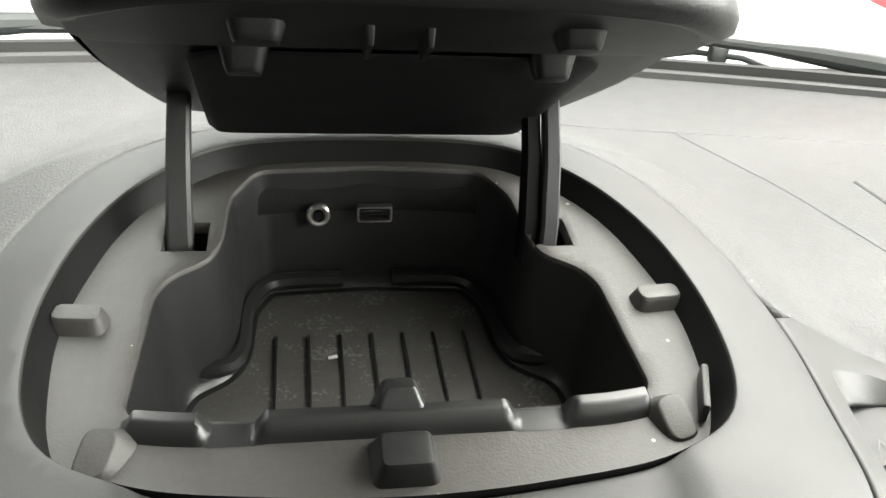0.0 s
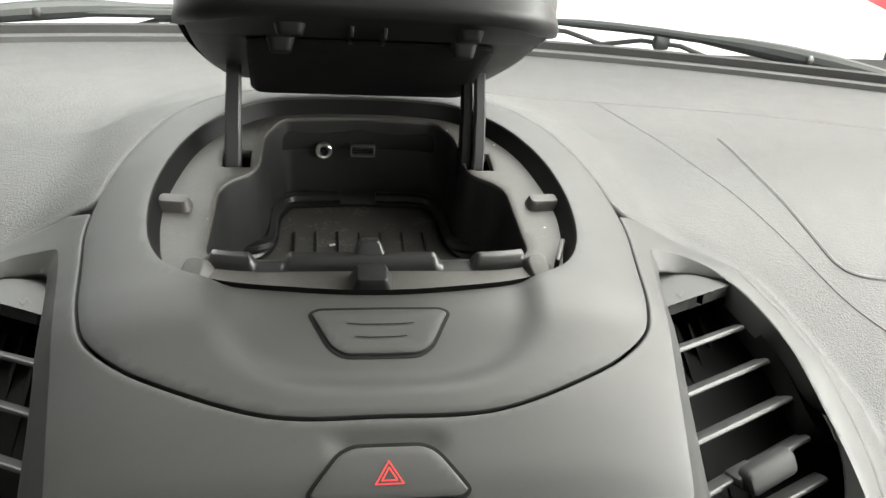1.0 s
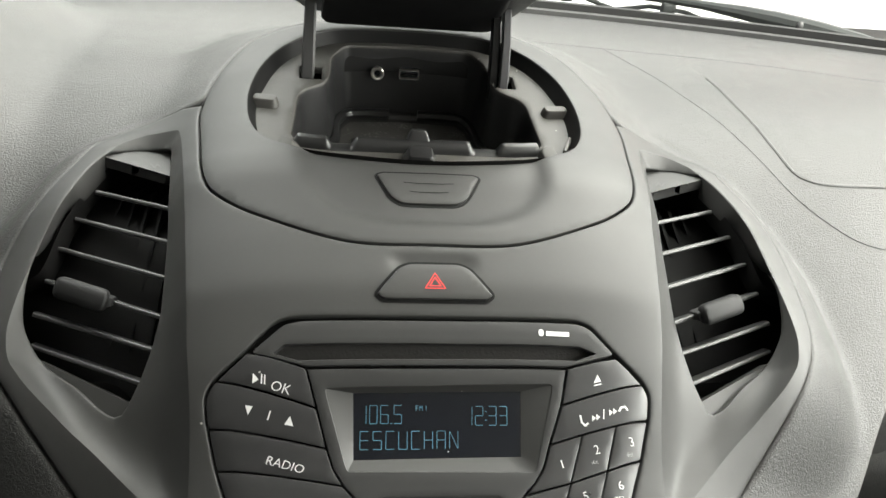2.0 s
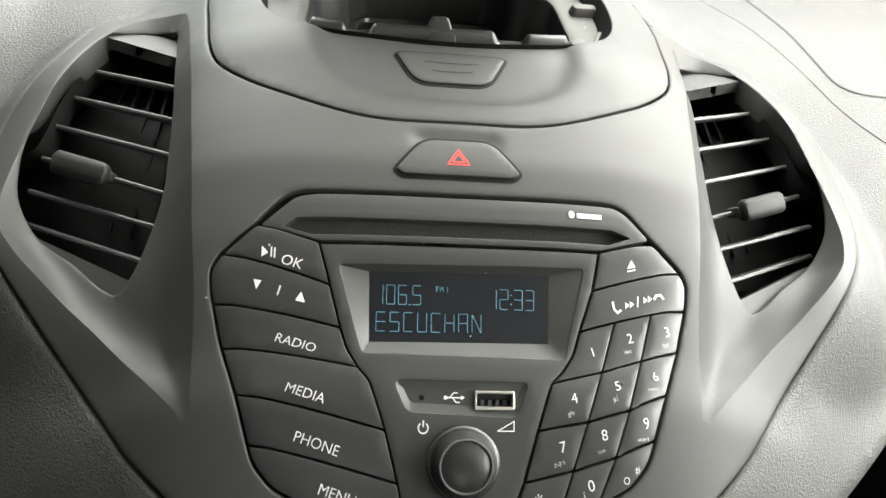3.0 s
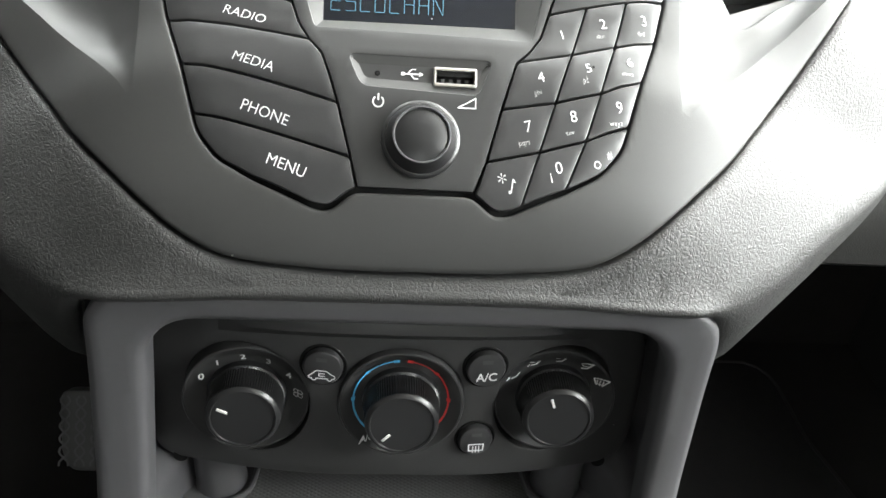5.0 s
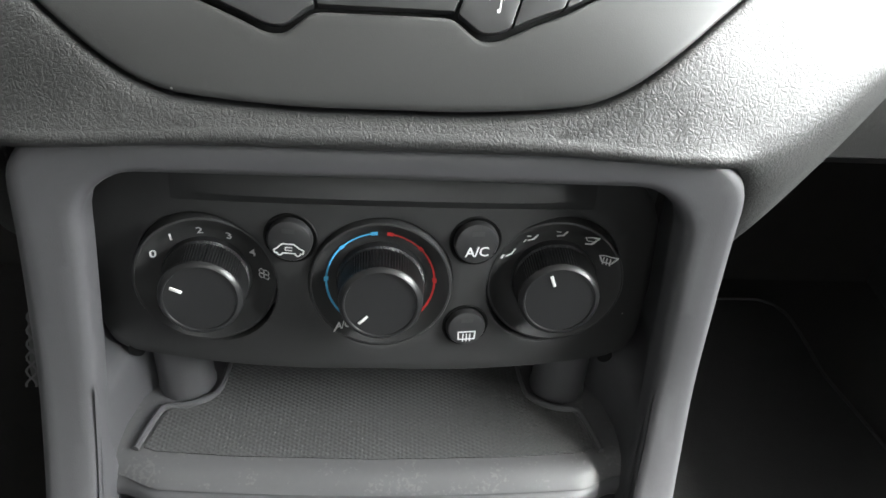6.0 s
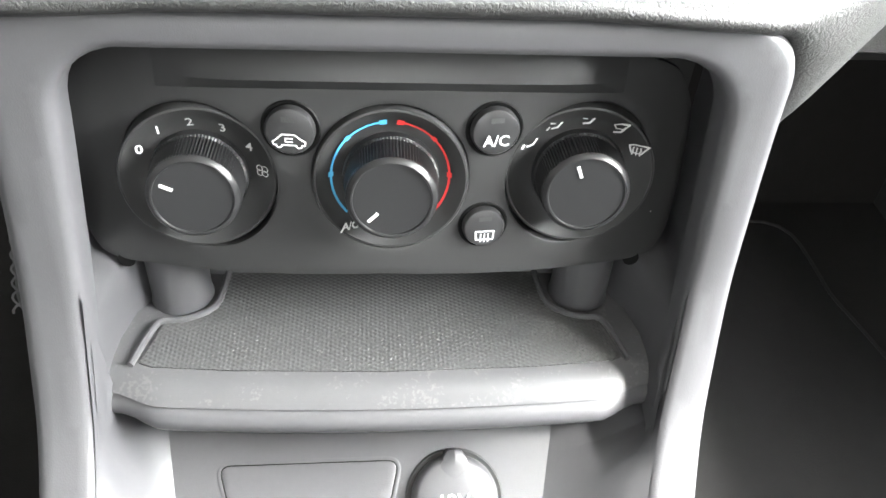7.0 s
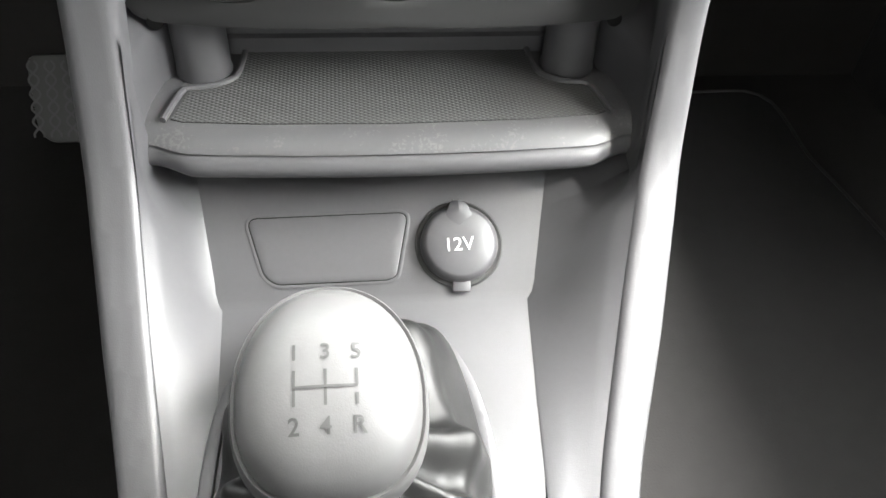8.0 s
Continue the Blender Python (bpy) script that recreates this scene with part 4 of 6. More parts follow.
part("pin_hole", turned([(0.0011, 0.0), (0.0009, 0.0003)], on(FAS, -0.0144, 0.0068, -0.0018), on(FAS, -0.0144, 0.0068, 1) - FAS(-0.0144, 0.0068), 14), BLACK, radio)
port = part("port", patch(FAS, shell, [mouth], 0.002, -0.0001, 0.002, 0.0004, 0.005), METAL, radio, "metal USB port")
part("port_back", patch(FAS, mouth, (), 0.003, -0.0042, 0.0), BLACK, port)
part("port_tongue", patch(FAS, round_poly([(U0 - 0.0066, V0 + 0.0002), (U0 + 0.0066, V0 + 0.0002), (U0 + 0.0066, V0 + 0.0018), (U0 - 0.0066, V0 + 0.0018)], 0.0003), (), 0.003, -0.0012, 0.003), BLACK, port)
for k in range(4):
    u = U0 - 0.0045 + k * 0.003
    part("contact", flat(FAS, [[(u - 0.0007, V0 - 0.0019), (u + 0.0007, V0 - 0.0019), (u + 0.0007, V0 - 0.0001), (u - 0.0007, V0 - 0.0001)]], -0.003), ARM, port)
usb = stroke([(-0.0048, 0.0069), (0.0018, 0.0069)], 0.0005, SQ) + stroke([(-0.0032, 0.0069), (-0.0018, 0.0083), (-0.0002, 0.0083)], 0.0004, SQ) + stroke([(-0.0022, 0.0069), (-0.0008, 0.0056), (0.0006, 0.0056)], 0.0004, SQ)
usb += [[(0.0012, 0.0062), (0.0027, 0.0069), (0.0012, 0.0076)], [(-0.0056, 0.0064), (-0.0044, 0.0064), (-0.0044, 0.0074), (-0.0056, 0.0074)]]
part("port_mark", flat(FAS, usb, -0.0015), PAINT, radio)
# rotary knob
kn = (on(FAS, 0.0022, -0.0099, 1.0) - FAS(0.0022, -0.0099)).normalized()
kb = FAS(0.0022, -0.0099)
knob = part("volume_knob", turned([(0.0146, -0.001), (0.0146, 0.0014), (0.0139, 0.0022), (0.0131, 0.0024), (0.0121, 0.0056), (0.0110, 0.0080), (0.0104, 0.0086), (0.0099, 0.0078), (0.0094, 0.0080), (0.006, 0.0092), (0.003, 0.0096), (0.0005, 0.0097)], kb, kn, 96, 96, 0.0004, (4, 5)), DIALCAP, radio, "round black rotary knob with ribbed side")
part("knob_ring", turned([(0.0096, 0.0079), (0.0100, 0.0088), (0.0104, 0.0088), (0.0106, 0.0083)], kb, kn, 64, caps=False), TRIM, knob)
power = [(-0.0138 + 0.0019 * math.sin(a), -0.0010 + 0.0019 * math.cos(a) * SQ) for a in np.linspace(0.7, 2 * math.pi - 0.7, 16)]
part("power_mark", flat(FAS, stroke(power, 0.00055, SQ) + stroke([(-0.0138, 0.0009), (-0.0138, -0.0006)], 0.00055, SQ), 0.0005), PAINT, radio)
part("volume_mark", flat(FAS, stroke([(0.0157, -0.0016), (0.0223, -0.0016), (0.0223, 0.0009), (0.0157, -0.0016)], 0.0004, SQ), 0.0005), PAINT, radio)


radio_gap = grid_field(-0.11, 0.11, -0.04, 0.08, 0.001, reach(radio_line))


def KEYF(u, v):
    """The radio's face, turned down towards its outer edges."""
    d = radio_gap(u, v)
    return Vector((u, v, top(u, v) - 0.0009 * (1 - smoothstep(0.0005, 0.0085, d)) * smoothstep(0.05, 0.07, abs(u))))


key_ring = inset(resample(radio_line, 0.002), 0.0006)


def hug(poly):
    """A key's outline with its outer side drawn along the radio's edge."""
    near_to = []
    for p in poly:
        d = [(Vector(p) - Vector(q)).length for q in key_ring]
        k = d.index(min(d))
        near_to.append(k if d[k] < 0.0065 else None)
    out, n = [], len(key_ring)
    for i, p in enumerate(poly):
        a, b = near_to[i], near_to[(i + 1) % len(poly)]
        out.append(p if a is None else key_ring[a])
        if a is not None and b is not None:
            fwd = (b - a) % n
            step = 1 if fwd <= n - fwd else -1
            out += [key_ring[(a + step * k) % n] for k in range(1, min(fwd, n - fwd))]
    return out


def key(name, poly, label=""):
    return part(name, patch(KEYF, inset(round_poly(hug(poly), 0.0009, 2), 0.0003), (), 0.0035, 0.0008, 0.004, 0.0005), KEYCAP, radio, label)


def word(body, size, u, v, angle, parent, lean=0.0, thick=-0.00005):
    part("print", letters(body, size, KEYF, u, v, radians(angle), SQ, 0.0012, lean, thick), PAINT, parent)


LEFT = [[(-0.0806, 0.0576), (-0.057, 0.0525), (-0.0521, 0.04), (-0.0925, 0.0492)], [(-0.0925, 0.0492), (-0.0521, 0.04), (-0.0474, 0.0279), (-0.0925, 0.0381), (-0.0942, 0.045)], [(-0.0927, 0.0381), (-0.0474, 0.0279), (-0.0445, 0.0215), (-0.0401, 0.0158), (-0.0888, 0.0248)], [(-0.0888, 0.0248), (-0.0401, 0.0158), (-0.0355, 0.0116), (-0.0288, -0.0017), (-0.0842, 0.0095)], [(-0.0842, 0.0095), (-0.0288, -0.0017), (-0.0234, -0.0149), (-0.0785, -0.0038)], [(-0.0785, -0.0038), (-0.0234, -0.0149), (-0.0206, -0.0220), (-0.0290, -0.0259), (-0.0352, -0.0258), (-0.0515, -0.0217), (-0.0706, -0.0149), (-0.0773, -0.0092)]]
TXT = (("OK", -0.0672, 0.0466), ("", 0, 0), ("RADIO", -0.0643, 0.0234), ("MEDIA", -0.0597, 0.0080), ("PHONE", -0.0546, -0.0049), ("MENU", -0.0461, -0.0176))
for poly, (body, u, v) in zip(LEFT, TXT):
    k = key("key", poly)
    if body:
        word(body, 0.0055 if body != "OK" else 0.0061, u, v, -19, k)
        if body == "OK":
            part("play_mark", flat(FAS, [[(-0.0792, 0.0486), (-0.0792, 0.0519), (-0.0766, 0.0497)], [(-0.0757, 0.0484), (-0.0751, 0.0483), (-0.0751, 0.0513), (-0.0757, 0.0514)], [(-0.0744, 0.0481), (-0.0738, 0.048), (-0.0738, 0.051), (-0.0744, 0.0511)]]), PAINT, k)
    else:
        part("arrow_marks", flat(FAS, [[(-0.0818, 0.0422), (-0.0786, 0.0416), (-0.0805, 0.0392)], [(-0.0652, 0.0356), (-0.0614, 0.0349), (-0.0629, 0.038)]] + stroke([(-0.0722, 0.0373), (-0.0712, 0.0398)], 0.0006, SQ)), PAINT, k)
k = key("key", [(0.0828, 0.0578), (0.0597, 0.0527), (0.0564, 0.0407), (0.0962, 0.0498)])
part("eject_mark", flat(FAS, [[(0.0715, 0.0484), (0.0752, 0.0492), (0.0735, 0.0513)], [(0.0715, 0.0474), (0.0752, 0.0482), (0.0752, 0.0486), (0.0715, 0.0478)]]), PAINT, k)
k = key("key", [(0.0564, 0.0407), (0.0962, 0.0498), (0.0978, 0.0465), (0.0972, 0.0395), (0.0506, 0.0285)])
marks = stroke([(0.0646, 0.0378), (0.0652, 0.0358), (0.0668, 0.0348), (0.0682, 0.0356)], 0.0009, SQ) + stroke([(0.0833, 0.0402), (0.0842, 0.0414), (0.0862, 0.0418), (0.0874, 0.0408)], 0.0009, SQ)
marks += stroke([(0.0756, 0.0372), (0.0759, 0.0402)], 0.0005, SQ)
for u, v, d in ((0.0702, 0.037, 1), (0.0722, 0.0374, 1), (0.0784, 0.0392, 1), (0.0804, 0.0397, 1)):
    marks.append([(u, v - 0.0008), (u + 0.0018 * d, v + 0.0004), (u, v + 0.0012)])
part("call_marks", flat(FAS, marks), PAINT, k)
GRID = [[(0.0506, 0.0285), (0.0655, 0.0318), (0.0818, 0.0355), (0.0972, 0.0392)], [(0.038, 0.0116), (0.0591, 0.0158), (0.0765, 0.0206), (0.0944, 0.0252)], [(0.0323, -0.0015), (0.0526, 0.0011), (0.0702, 0.0048), (0.088, 0.0104)], [(0.027, -0.0147), (0.0467, -0.0116), (0.0644, -0.0078), (0.0819, -0.003)]]
PADTXT = (("1", ""), ("2", "abc"), ("3", "def"), ("4", "ghi"), ("5", "jkl"), ("6", "mno"), ("7", "pqrs"), ("8", "tuv"), ("9", "wxyz"))
PADPOS = ((0.0550, 0.0216), (0.0714, 0.0268), (0.0882, 0.0303), (0.0463, 0.0067), (0.0648, 0.0110), (0.0815, 0.0154), (0.0416, -0.0061), (0.0589, -0.0027), (0.0767, 0.0012))
for r in range(3):
    for c in range(3):
        a, b, d, e = GRID[r][c], GRID[r][c + 1], GRID[r + 1][c + 1], GRID[r + 1][c]
        poly = [a, b, d, e] if (r, c) != (0, 0) else [a, b, d, e, (0.043, 0.0155), (0.0475, 0.021)]
        k = key("key", poly)
        body, small = PADTXT[r * 3 + c]
        u, v = PADPOS[r * 3 + c]
        word(body, 0.0058, u + 0.0005, v + 0.0006, 14, k)
        if small:
            word(small, 0.0026, u - 0.0008, v - 0.0034, 14, k)
LAST = [[GRID[3][0], GRID[3][1], (0.0406, -0.0247), (0.0352, -0.0258), (0.0303, -0.0259), (0.0226, -0.0221)], [GRID[3][1], GRID[3][2], (0.0576, -0.0206), (0.0406, -0.0247)], [GRID[3][2], GRID[3][3], (0.0778, -0.0088), (0.0705, -0.0146), (0.0576, -0.0206)]]
for poly, (body, size, u, v) in zip(LAST, (("*", 0.008, 0.033, -0.0196), ("0", 0.006, 0.054, -0.0152), ("#", 0.004, 0.0735, -0.0102))):
    k = key("key", poly)
    word(body, size, u, v, 14, k)
    if body == "*":
        part("note_mark", flat(FAS, stroke([(0.0362, -0.0216), (0.0368, -0.0186), (0.0376, -0.0194)], 0.0004, SQ) + [[(0.0353, -0.022), (0.0362, -0.022), (0.0362, -0.0213), (0.0353, -0.0213)]]), PAINT, k)
    elif body == "0":
        word("i", 0.005, 0.0512, -0.0178, 14, k)
    else:
        part("clock_mark", flat(FAS, stroke([(0.0688 + 0.0012 * math.sin(a), -0.0134 + 0.0012 * math.cos(a) * SQ) for a in np.linspace(0, 2 * math.pi, 13)], 0.0003, SQ)), PAINT, k)
part("five_dot", turned([(0.0006, 0), (0.0005, 0.0004), (0.0001, 0.0005)], on(FAS, 0.0675, 0.0126, 0.0008), kn, 10), KEYCAP, radio)
# badge in plain shapes
part("badge", flat(FAS, [[(0.0482 + 0.0013 * math.cos(a), 0.0652 + 0.0019 * math.sin(a) * SQ) for a in np.linspace(0, 2 * math.pi, 15)[:-1]], [(0.0505, 0.0641), (0.0614, 0.0641), (0.0614, 0.0658), (0.0505, 0.0658)]], 0.0006), PAINT, radio)


# ---- heater controls ----
def HVF(u, v):
    return Vector((u, -0.0192 + 0.18 * (v - 0.636) + 1.38 * u * u, v))


heater = thing("heater_panel", "black heater control panel with three rotary knobs", "control panel", (0, -0.02, 0.584))
HV = [(0, 0.6800), (0.045, 0.6785), (0.09, 0.6735), (0.1075, 0.6665), (0.1160, 0.650), (0.1172, 0.62), (0.1152, 0.597), (0.110, 0.5880), (0.101, 0.5868), (0, 0.5912)]
hv_line = round_poly(mirror(HV), 0.006, 3)
DIALS = ((-0.0678, 0.6275), (0.0014, 0.6312), (0.0722, 0.629))
wells = [[(u + 0.0282 * math.cos(a), v + 0.0282 * math.sin(a)) for a in np.linspace(0, 2 * math.pi, 73)[:-1]] for u, v in DIALS]
part("control_plate", patch(HVF, hv_line, wells, 0.005, 0.0, 0.012, 0.0012), HPLATE, heater)
part("ledge", loft([[HVF(u, v + 0.0062 * (1 - (u / 0.092) ** 2)) + Vector((0, -d * (1 - ((u - 0.003) / 0.083) ** 6), 0)) for u in np.linspace(-0.079, 0.085, 36)] for v, d in ((0.6745, 0.0005), (0.669, 0.004), (0.6635, 0.0048), (0.660, 0.0015), (0.6585, 0.0003))], closed=False), HPLATE, heater)
for u, v in ((-0.1012, 0.5868), (0.1012, 0.5868)):
    part("clip_notch", turned([(0.0034, -0.004), (0.0034, -0.0007), (0.0005, -0.0005)], HVF(u, v), (0, -1, 0.18), 24), BLACK, heater)


def dial(u, v, mark, label):
    n = (on(HVF, u, v, 1.0) - HVF(u, v)).normalized()
    n = Vector((-0.6 * u, n.y - 0.12, n.z)).normalized()
    b = HVF(u, v) - n * 0.0004
    d = part("dial_ring", turned([(0.0283, -0.012), (0.0282, 0.0010), (0.0277, 0.0018), (0.0269, 0.0019), (0.0260, 0.0012), (0.0235, -0.0006), (0.0205, -0.0022), (0.017, -0.0030)], b, n, 64, caps=False), HPLATE, heater, "dished ring with printed scale")
    k = part("dial_knob", turned([(0.0176, -0.005), (0.0174, 0.0005), (0.0168, 0.0015), (0.0164, 0.0105), (0.0163, 0.0125), (0.0160, 0.0143), (0.0152, 0.0156), (0.0143, 0.0161), (0.0138, 0.0160), (0.0136, 0.0154), (0.001, 0.0155)], b, n, 180, 180, 0.0006, (2, 4)), DIALCAP, d, label)
    q = n.to_track_quat("Z", "Y")
    c = b + n * 0.0157
    ay = n.cross(Vector((1, 0, 0))).normalized()
    ax = ay.cross(n).normalized()
    a = radians(mark)
    dirv = ax * math.cos(a) + ay * math.sin(a)
    m = Matrix((dirv, n.cross(dirv), n)).transposed().to_4x4()
    part("pointer", box(c + dirv * 0.0095, (0.0048, 0.0013, 0.0006), m, 0.0002), PAINT, k)

    def face(x, z):
        p = Vector((x - u, 0, (z - v) * 1.015))
        r = math.hypot(p.x, p.z)
        hgt = float(np.interp(r, (0.017, 0.0205, 0.0235, 0.0260, 0.0269, 0.0277), (-0.0030, -0.0022, -0.0006, 0.0012, 0.0019, 0.0018)))
        return b + ax * p.x + ay * p.z + n * hgt

    return d, face


def hv_word(body, size, u, v, parent, h=0.0018, surf=HVF):
    part("print", letters(body, size, surf, u, v, 0, 1.0, h, thick=0.0001), PAINT, parent)


fan, FANS = dial(-0.0678, 0.6275, 155, "ribbed black fan speed knob")
for body, u, v in (("0", -0.0877, 0.6392), ("1", -0.0801, 0.6468), ("2", -0.0686, 0.6498), ("3", -0.0572, 0.6475), ("4", -0.0482, 0.6401)):
    hv_word(body, 0.0055, u, v, fan, surf=FANS)
blades = []
for k in range(4):
    a = math.pi / 4 + k * math.pi / 2
    c = (-0.0440 + 0.0014 * math.cos(a), 0.6305 + 0.0014 * math.sin(a))
    blades += stroke([(c[0] + 0.0012 * math.cos(t), c[1] + 0.0012 * math.sin(t)) for t in np.linspace(0, 2 * math.pi, 9)], 0.0003)
part("fan_mark", flat(FANS, blades, 0.0018), PAINT, fan)
warm, WARMS = dial(0.0014, 0.6312, 226, "ribbed black temperature knob")
arc = lambda a0, a1: [(0.0012 + 0.0217 * math.cos(a), 0.6318 + 0.0217 * math.sin(a)) for a in np.linspace(radians(a0), radians(a1), 18)]
part("cold_scale", flat(WARMS, stroke(arc(98, 222), 0.0008) + stroke(arc(95.5, 99.5), 0.0022) + stroke(arc(134, 137), 0.0018) + stroke(arc(176, 179), 0.0018), 0.0007), BLUE, warm)
part("hot_scale", flat(WARMS, stroke(arc(80, -42), 0.0008) + stroke(arc(83, 79), 0.0022) + stroke(arc(46, 43), 0.0018) + stroke(arc(4, 1), 0.0018), 0.0007), RED, warm)
hv_word("A/C", 0.0036, -0.0140, 0.6122, warm, surf=WARMS)
air, AIRS = dial(0.0722, 0.629, 112, "ribbed black air direction knob")


def seat_mark(u, v, parent, k):
    s = stroke([(u - 0.0018, v - 0.0016), (u + 0.0006, v - 0.0012), (u + 0.0018, v + 0.0014)], 0.0009)
    if k in (0, 1):
        s += stroke([(u - 0.0028, v - 0.0006), (u - 0.0036, v - 0.0022)], 0.0006)
    if k in (1, 2):
        s += stroke([(u - 0.0026, v + 0.0012), (u - 0.0008, v + 0.0010)], 0.0006)
    if k == 3:
        s += stroke([(u - 0.0024, v + 0.0022), (u, v + 0.003), (u + 0.0024, v + 0.0022), (u + 0.0014, v + 0.0004), (u - 0.0014, v + 0.0004), (u - 0.0024, v + 0.0022)], 0.0005)
    part("air_mark", flat(AIRS, s, 0.0018), PAINT, parent)


for k, (u, v) in enumerate(((0.0520, 0.6428), (0.0607, 0.6499), (0.0728, 0.6519), (0.0850, 0.6487))):
    seat_mark(u, v, air, k)


def screen_mark(u, v, s, h):
    out = stroke([(u - s, v + s * 0.55), (u - s * 0.4, v + s * 0.8), (u + s * 0.4, v + s * 0.8), (u + s, v + s * 0.55), (u + s * 0.6, v - s * 0.45), (u - s * 0.6, v - s * 0.45), (u - s, v + s * 0.55)], s * 0.2)
    for k in (-0.4, 0.0, 0.4):
        out += stroke([(u + k * s, v + s * 0.4), (u + k * s * 1.2, v), (u + k * s, v - s * 0.4), (u + k * s * 1.2, v - s * 0.8)], s * 0.16)
    return flat(AIRS, out, h)


part("screen_mark", screen_mark(0.0930, 0.6405, 0.003, 0.0018), PAINT, air)


def push(u, v, r):
    n = (on(HVF, u, v, 1.0) - HVF(u, v)).normalized()
    c = HVF(u, v)
    part("button_well", turned([(r * 1.2, 0.0002), (r * 1.15, 0.0006), (r * 1.02, 0.0002), (r, -0.001)], c, n, 40), BLACK, heater)
    b = part("round_button", turned([(r, -0.002), (r, 0.0022), (r * 0.93, 0.0032), (r * 0.8, 0.0036), (0.0005, 0.0037)], c, n, 40), KEYCAP, heater, "round black push button")
    part("lamp", flat(HVF, [[(u - 0.0024, v + r * 0.42), (u + 0.0024, v + r * 0.42), (u + 0.0024, v + r * 0.64), (u - 0.0024, v + r * 0.64)]], 0.0042), SHELL, b)
    return b


b = push(-0.0335, 0.6496, 0.0088)
u, v = -0.0335, 0.6468
car = [(u - 0.0056, v - 0.0006), (u - 0.0042, v + 0.0005), (u - 0.0024, v + 0.0022), (u + 0.0020, v + 0.0022), (u + 0.0040, v + 0.0006), (u + 0.0056, v - 0.0002), (u + 0.0054, v - 0.0016)]
car += [(u + c + 0.0010 * math.cos(a), v - 0.0016 - 0.0010 * math.sin(a)) for c in (0.0034, -0.0034) for a in np.linspace(0, math.pi, 7)]
car = stroke(car + [(u - 0.0054, v - 0.0016), (u - 0.0056, v - 0.0006)], 0.00055)
car += stroke([(u + 0.0012, v + 0.0008), (u - 0.0012, v + 0.0008), (u - 0.0012, v - 0.0004), (u + 0.0012, v - 0.0004)], 0.0005)
part("recirculation_mark", flat(HVF, car, 0.0043), PAINT, b)
b = push(0.0378, 0.6500, 0.0088)
hv_word("A/C", 0.0056, 0.0378, 0.6470, b, 0.0043)
b = push(0.0362, 0.6120, 0.0080)
u, v = 0.0362, 0.6094
sq = stroke([(u - 0.0032, v - 0.0016), (u + 0.0032, v - 0.0016), (u + 0.0034, v + 0.0018), (u - 0.0034, v + 0.0018), (u - 0.0032, v - 0.0016)], 0.0006)
for k in (-0.0014, 0.0, 0.0014):
    sq += stroke([(u + k, v + 0.0008), (u + k, v - 0.0026)], 0.0005)
part("rear_screen_mark", flat(HVF, sq, 0.0043), PAINT, b)

# ---- console ----
console = thing("centre_console", "grey plastic centre console with tray and open pocket", "console", (0, -0.1, 0.3), kind="structure")
SPZ = (0.44, 0.47, 0.485, 0.50, 0.52, 0.55, 0.60, 0.66, 0.705)
SPY = (-0.45, -0.32, -0.22, -0.15, -0.105, -0.068, -0.046, -0.036, -0.0325)
# the rails' line, evened along its length, with the outer and inner edges of both rails on the way
_z = np.linspace(0.71, 0.44, 1600)
_y = np.interp(_z, SPZ, SPY)
_run = np.concatenate([[0], np.cumsum(np.hypot(np.diff(_y), np.diff(_z)))])
_d = np.arange(0, _run[-1], 0.001)
_z = np.interp(_d, _run, _z)
_g = np.exp(-0.5 * (np.arange(-45, 46) / 13.0) ** 2)


def even(v):
    return np.convolve(np.pad(v, 45, "reflect", reflect_type="odd"), _g / _g.sum(), "valid")


_y, _z = even(np.interp(_z, SPZ, SPY)), even(_z)
RUN = (0.0, 0.04, 0.08, 0.12, 0.16, 0.20, 0.24, 0.27, 0.30, 0.36, 0.50)
EDGES = {(-1, 0): (-0.1225, -0.1240, -0.1262, -0.1280, -0.1285, -0.1259, -0.1201, -0.1140, -0.1073, -0.096, -0.090), (-1, 1): (-0.1005, -0.1020, -0.1049, -0.1072, -0.1078, -0.1059, -0.1013, -0.0963, -0.0903, -0.080, -0.074), (1, 0): (0.1298, 0.1294, 0.1290, 0.1280, 0.1256, 0.1195, 0.1094, 0.0990, 0.0873, 0.074, 0.066), (1, 1): (0.1092, 0.1110, 0.1126, 0.1122, 0.1080, 0.1000, 0.0898, 0.0812, 0.0717, 0.058, 0.050)}
EDGES = {k: even(np.interp(_d, RUN, v)) for k, v in EDGES.items()}


def rail_z(y):
    return float(np.interp(-y, -_y, _z))


def edge(s, k, d):
    return float(np.interp(d, _d, EDGES[s, k]))


def FRAME(u, d):
    return Vector((u, float(np.interp(d, _d, _y)), float(np.interp(d, _d, _z))))


def bend(s, k, r, d_top):
    """One edge of the frame's leg from the top's middle down, with its rounded corner."""
    x1 = edge(s, k, d_top + r) + (s * 0.0014 if k == 0 else 0.0)
    pts = [(0.0, d_top)] + [(x1 - s * r + s * r * math.sin(a), d_top + r - r * math.cos(a)) for a in np.linspace(0, math.pi / 2, 9)]
    return pts + [(edge(s, k, d0) + (s * 0.0014 if k == 0 else 0.0), d0) for d0 in np.arange(d_top + r + 0.006, 0.42, 0.006)]


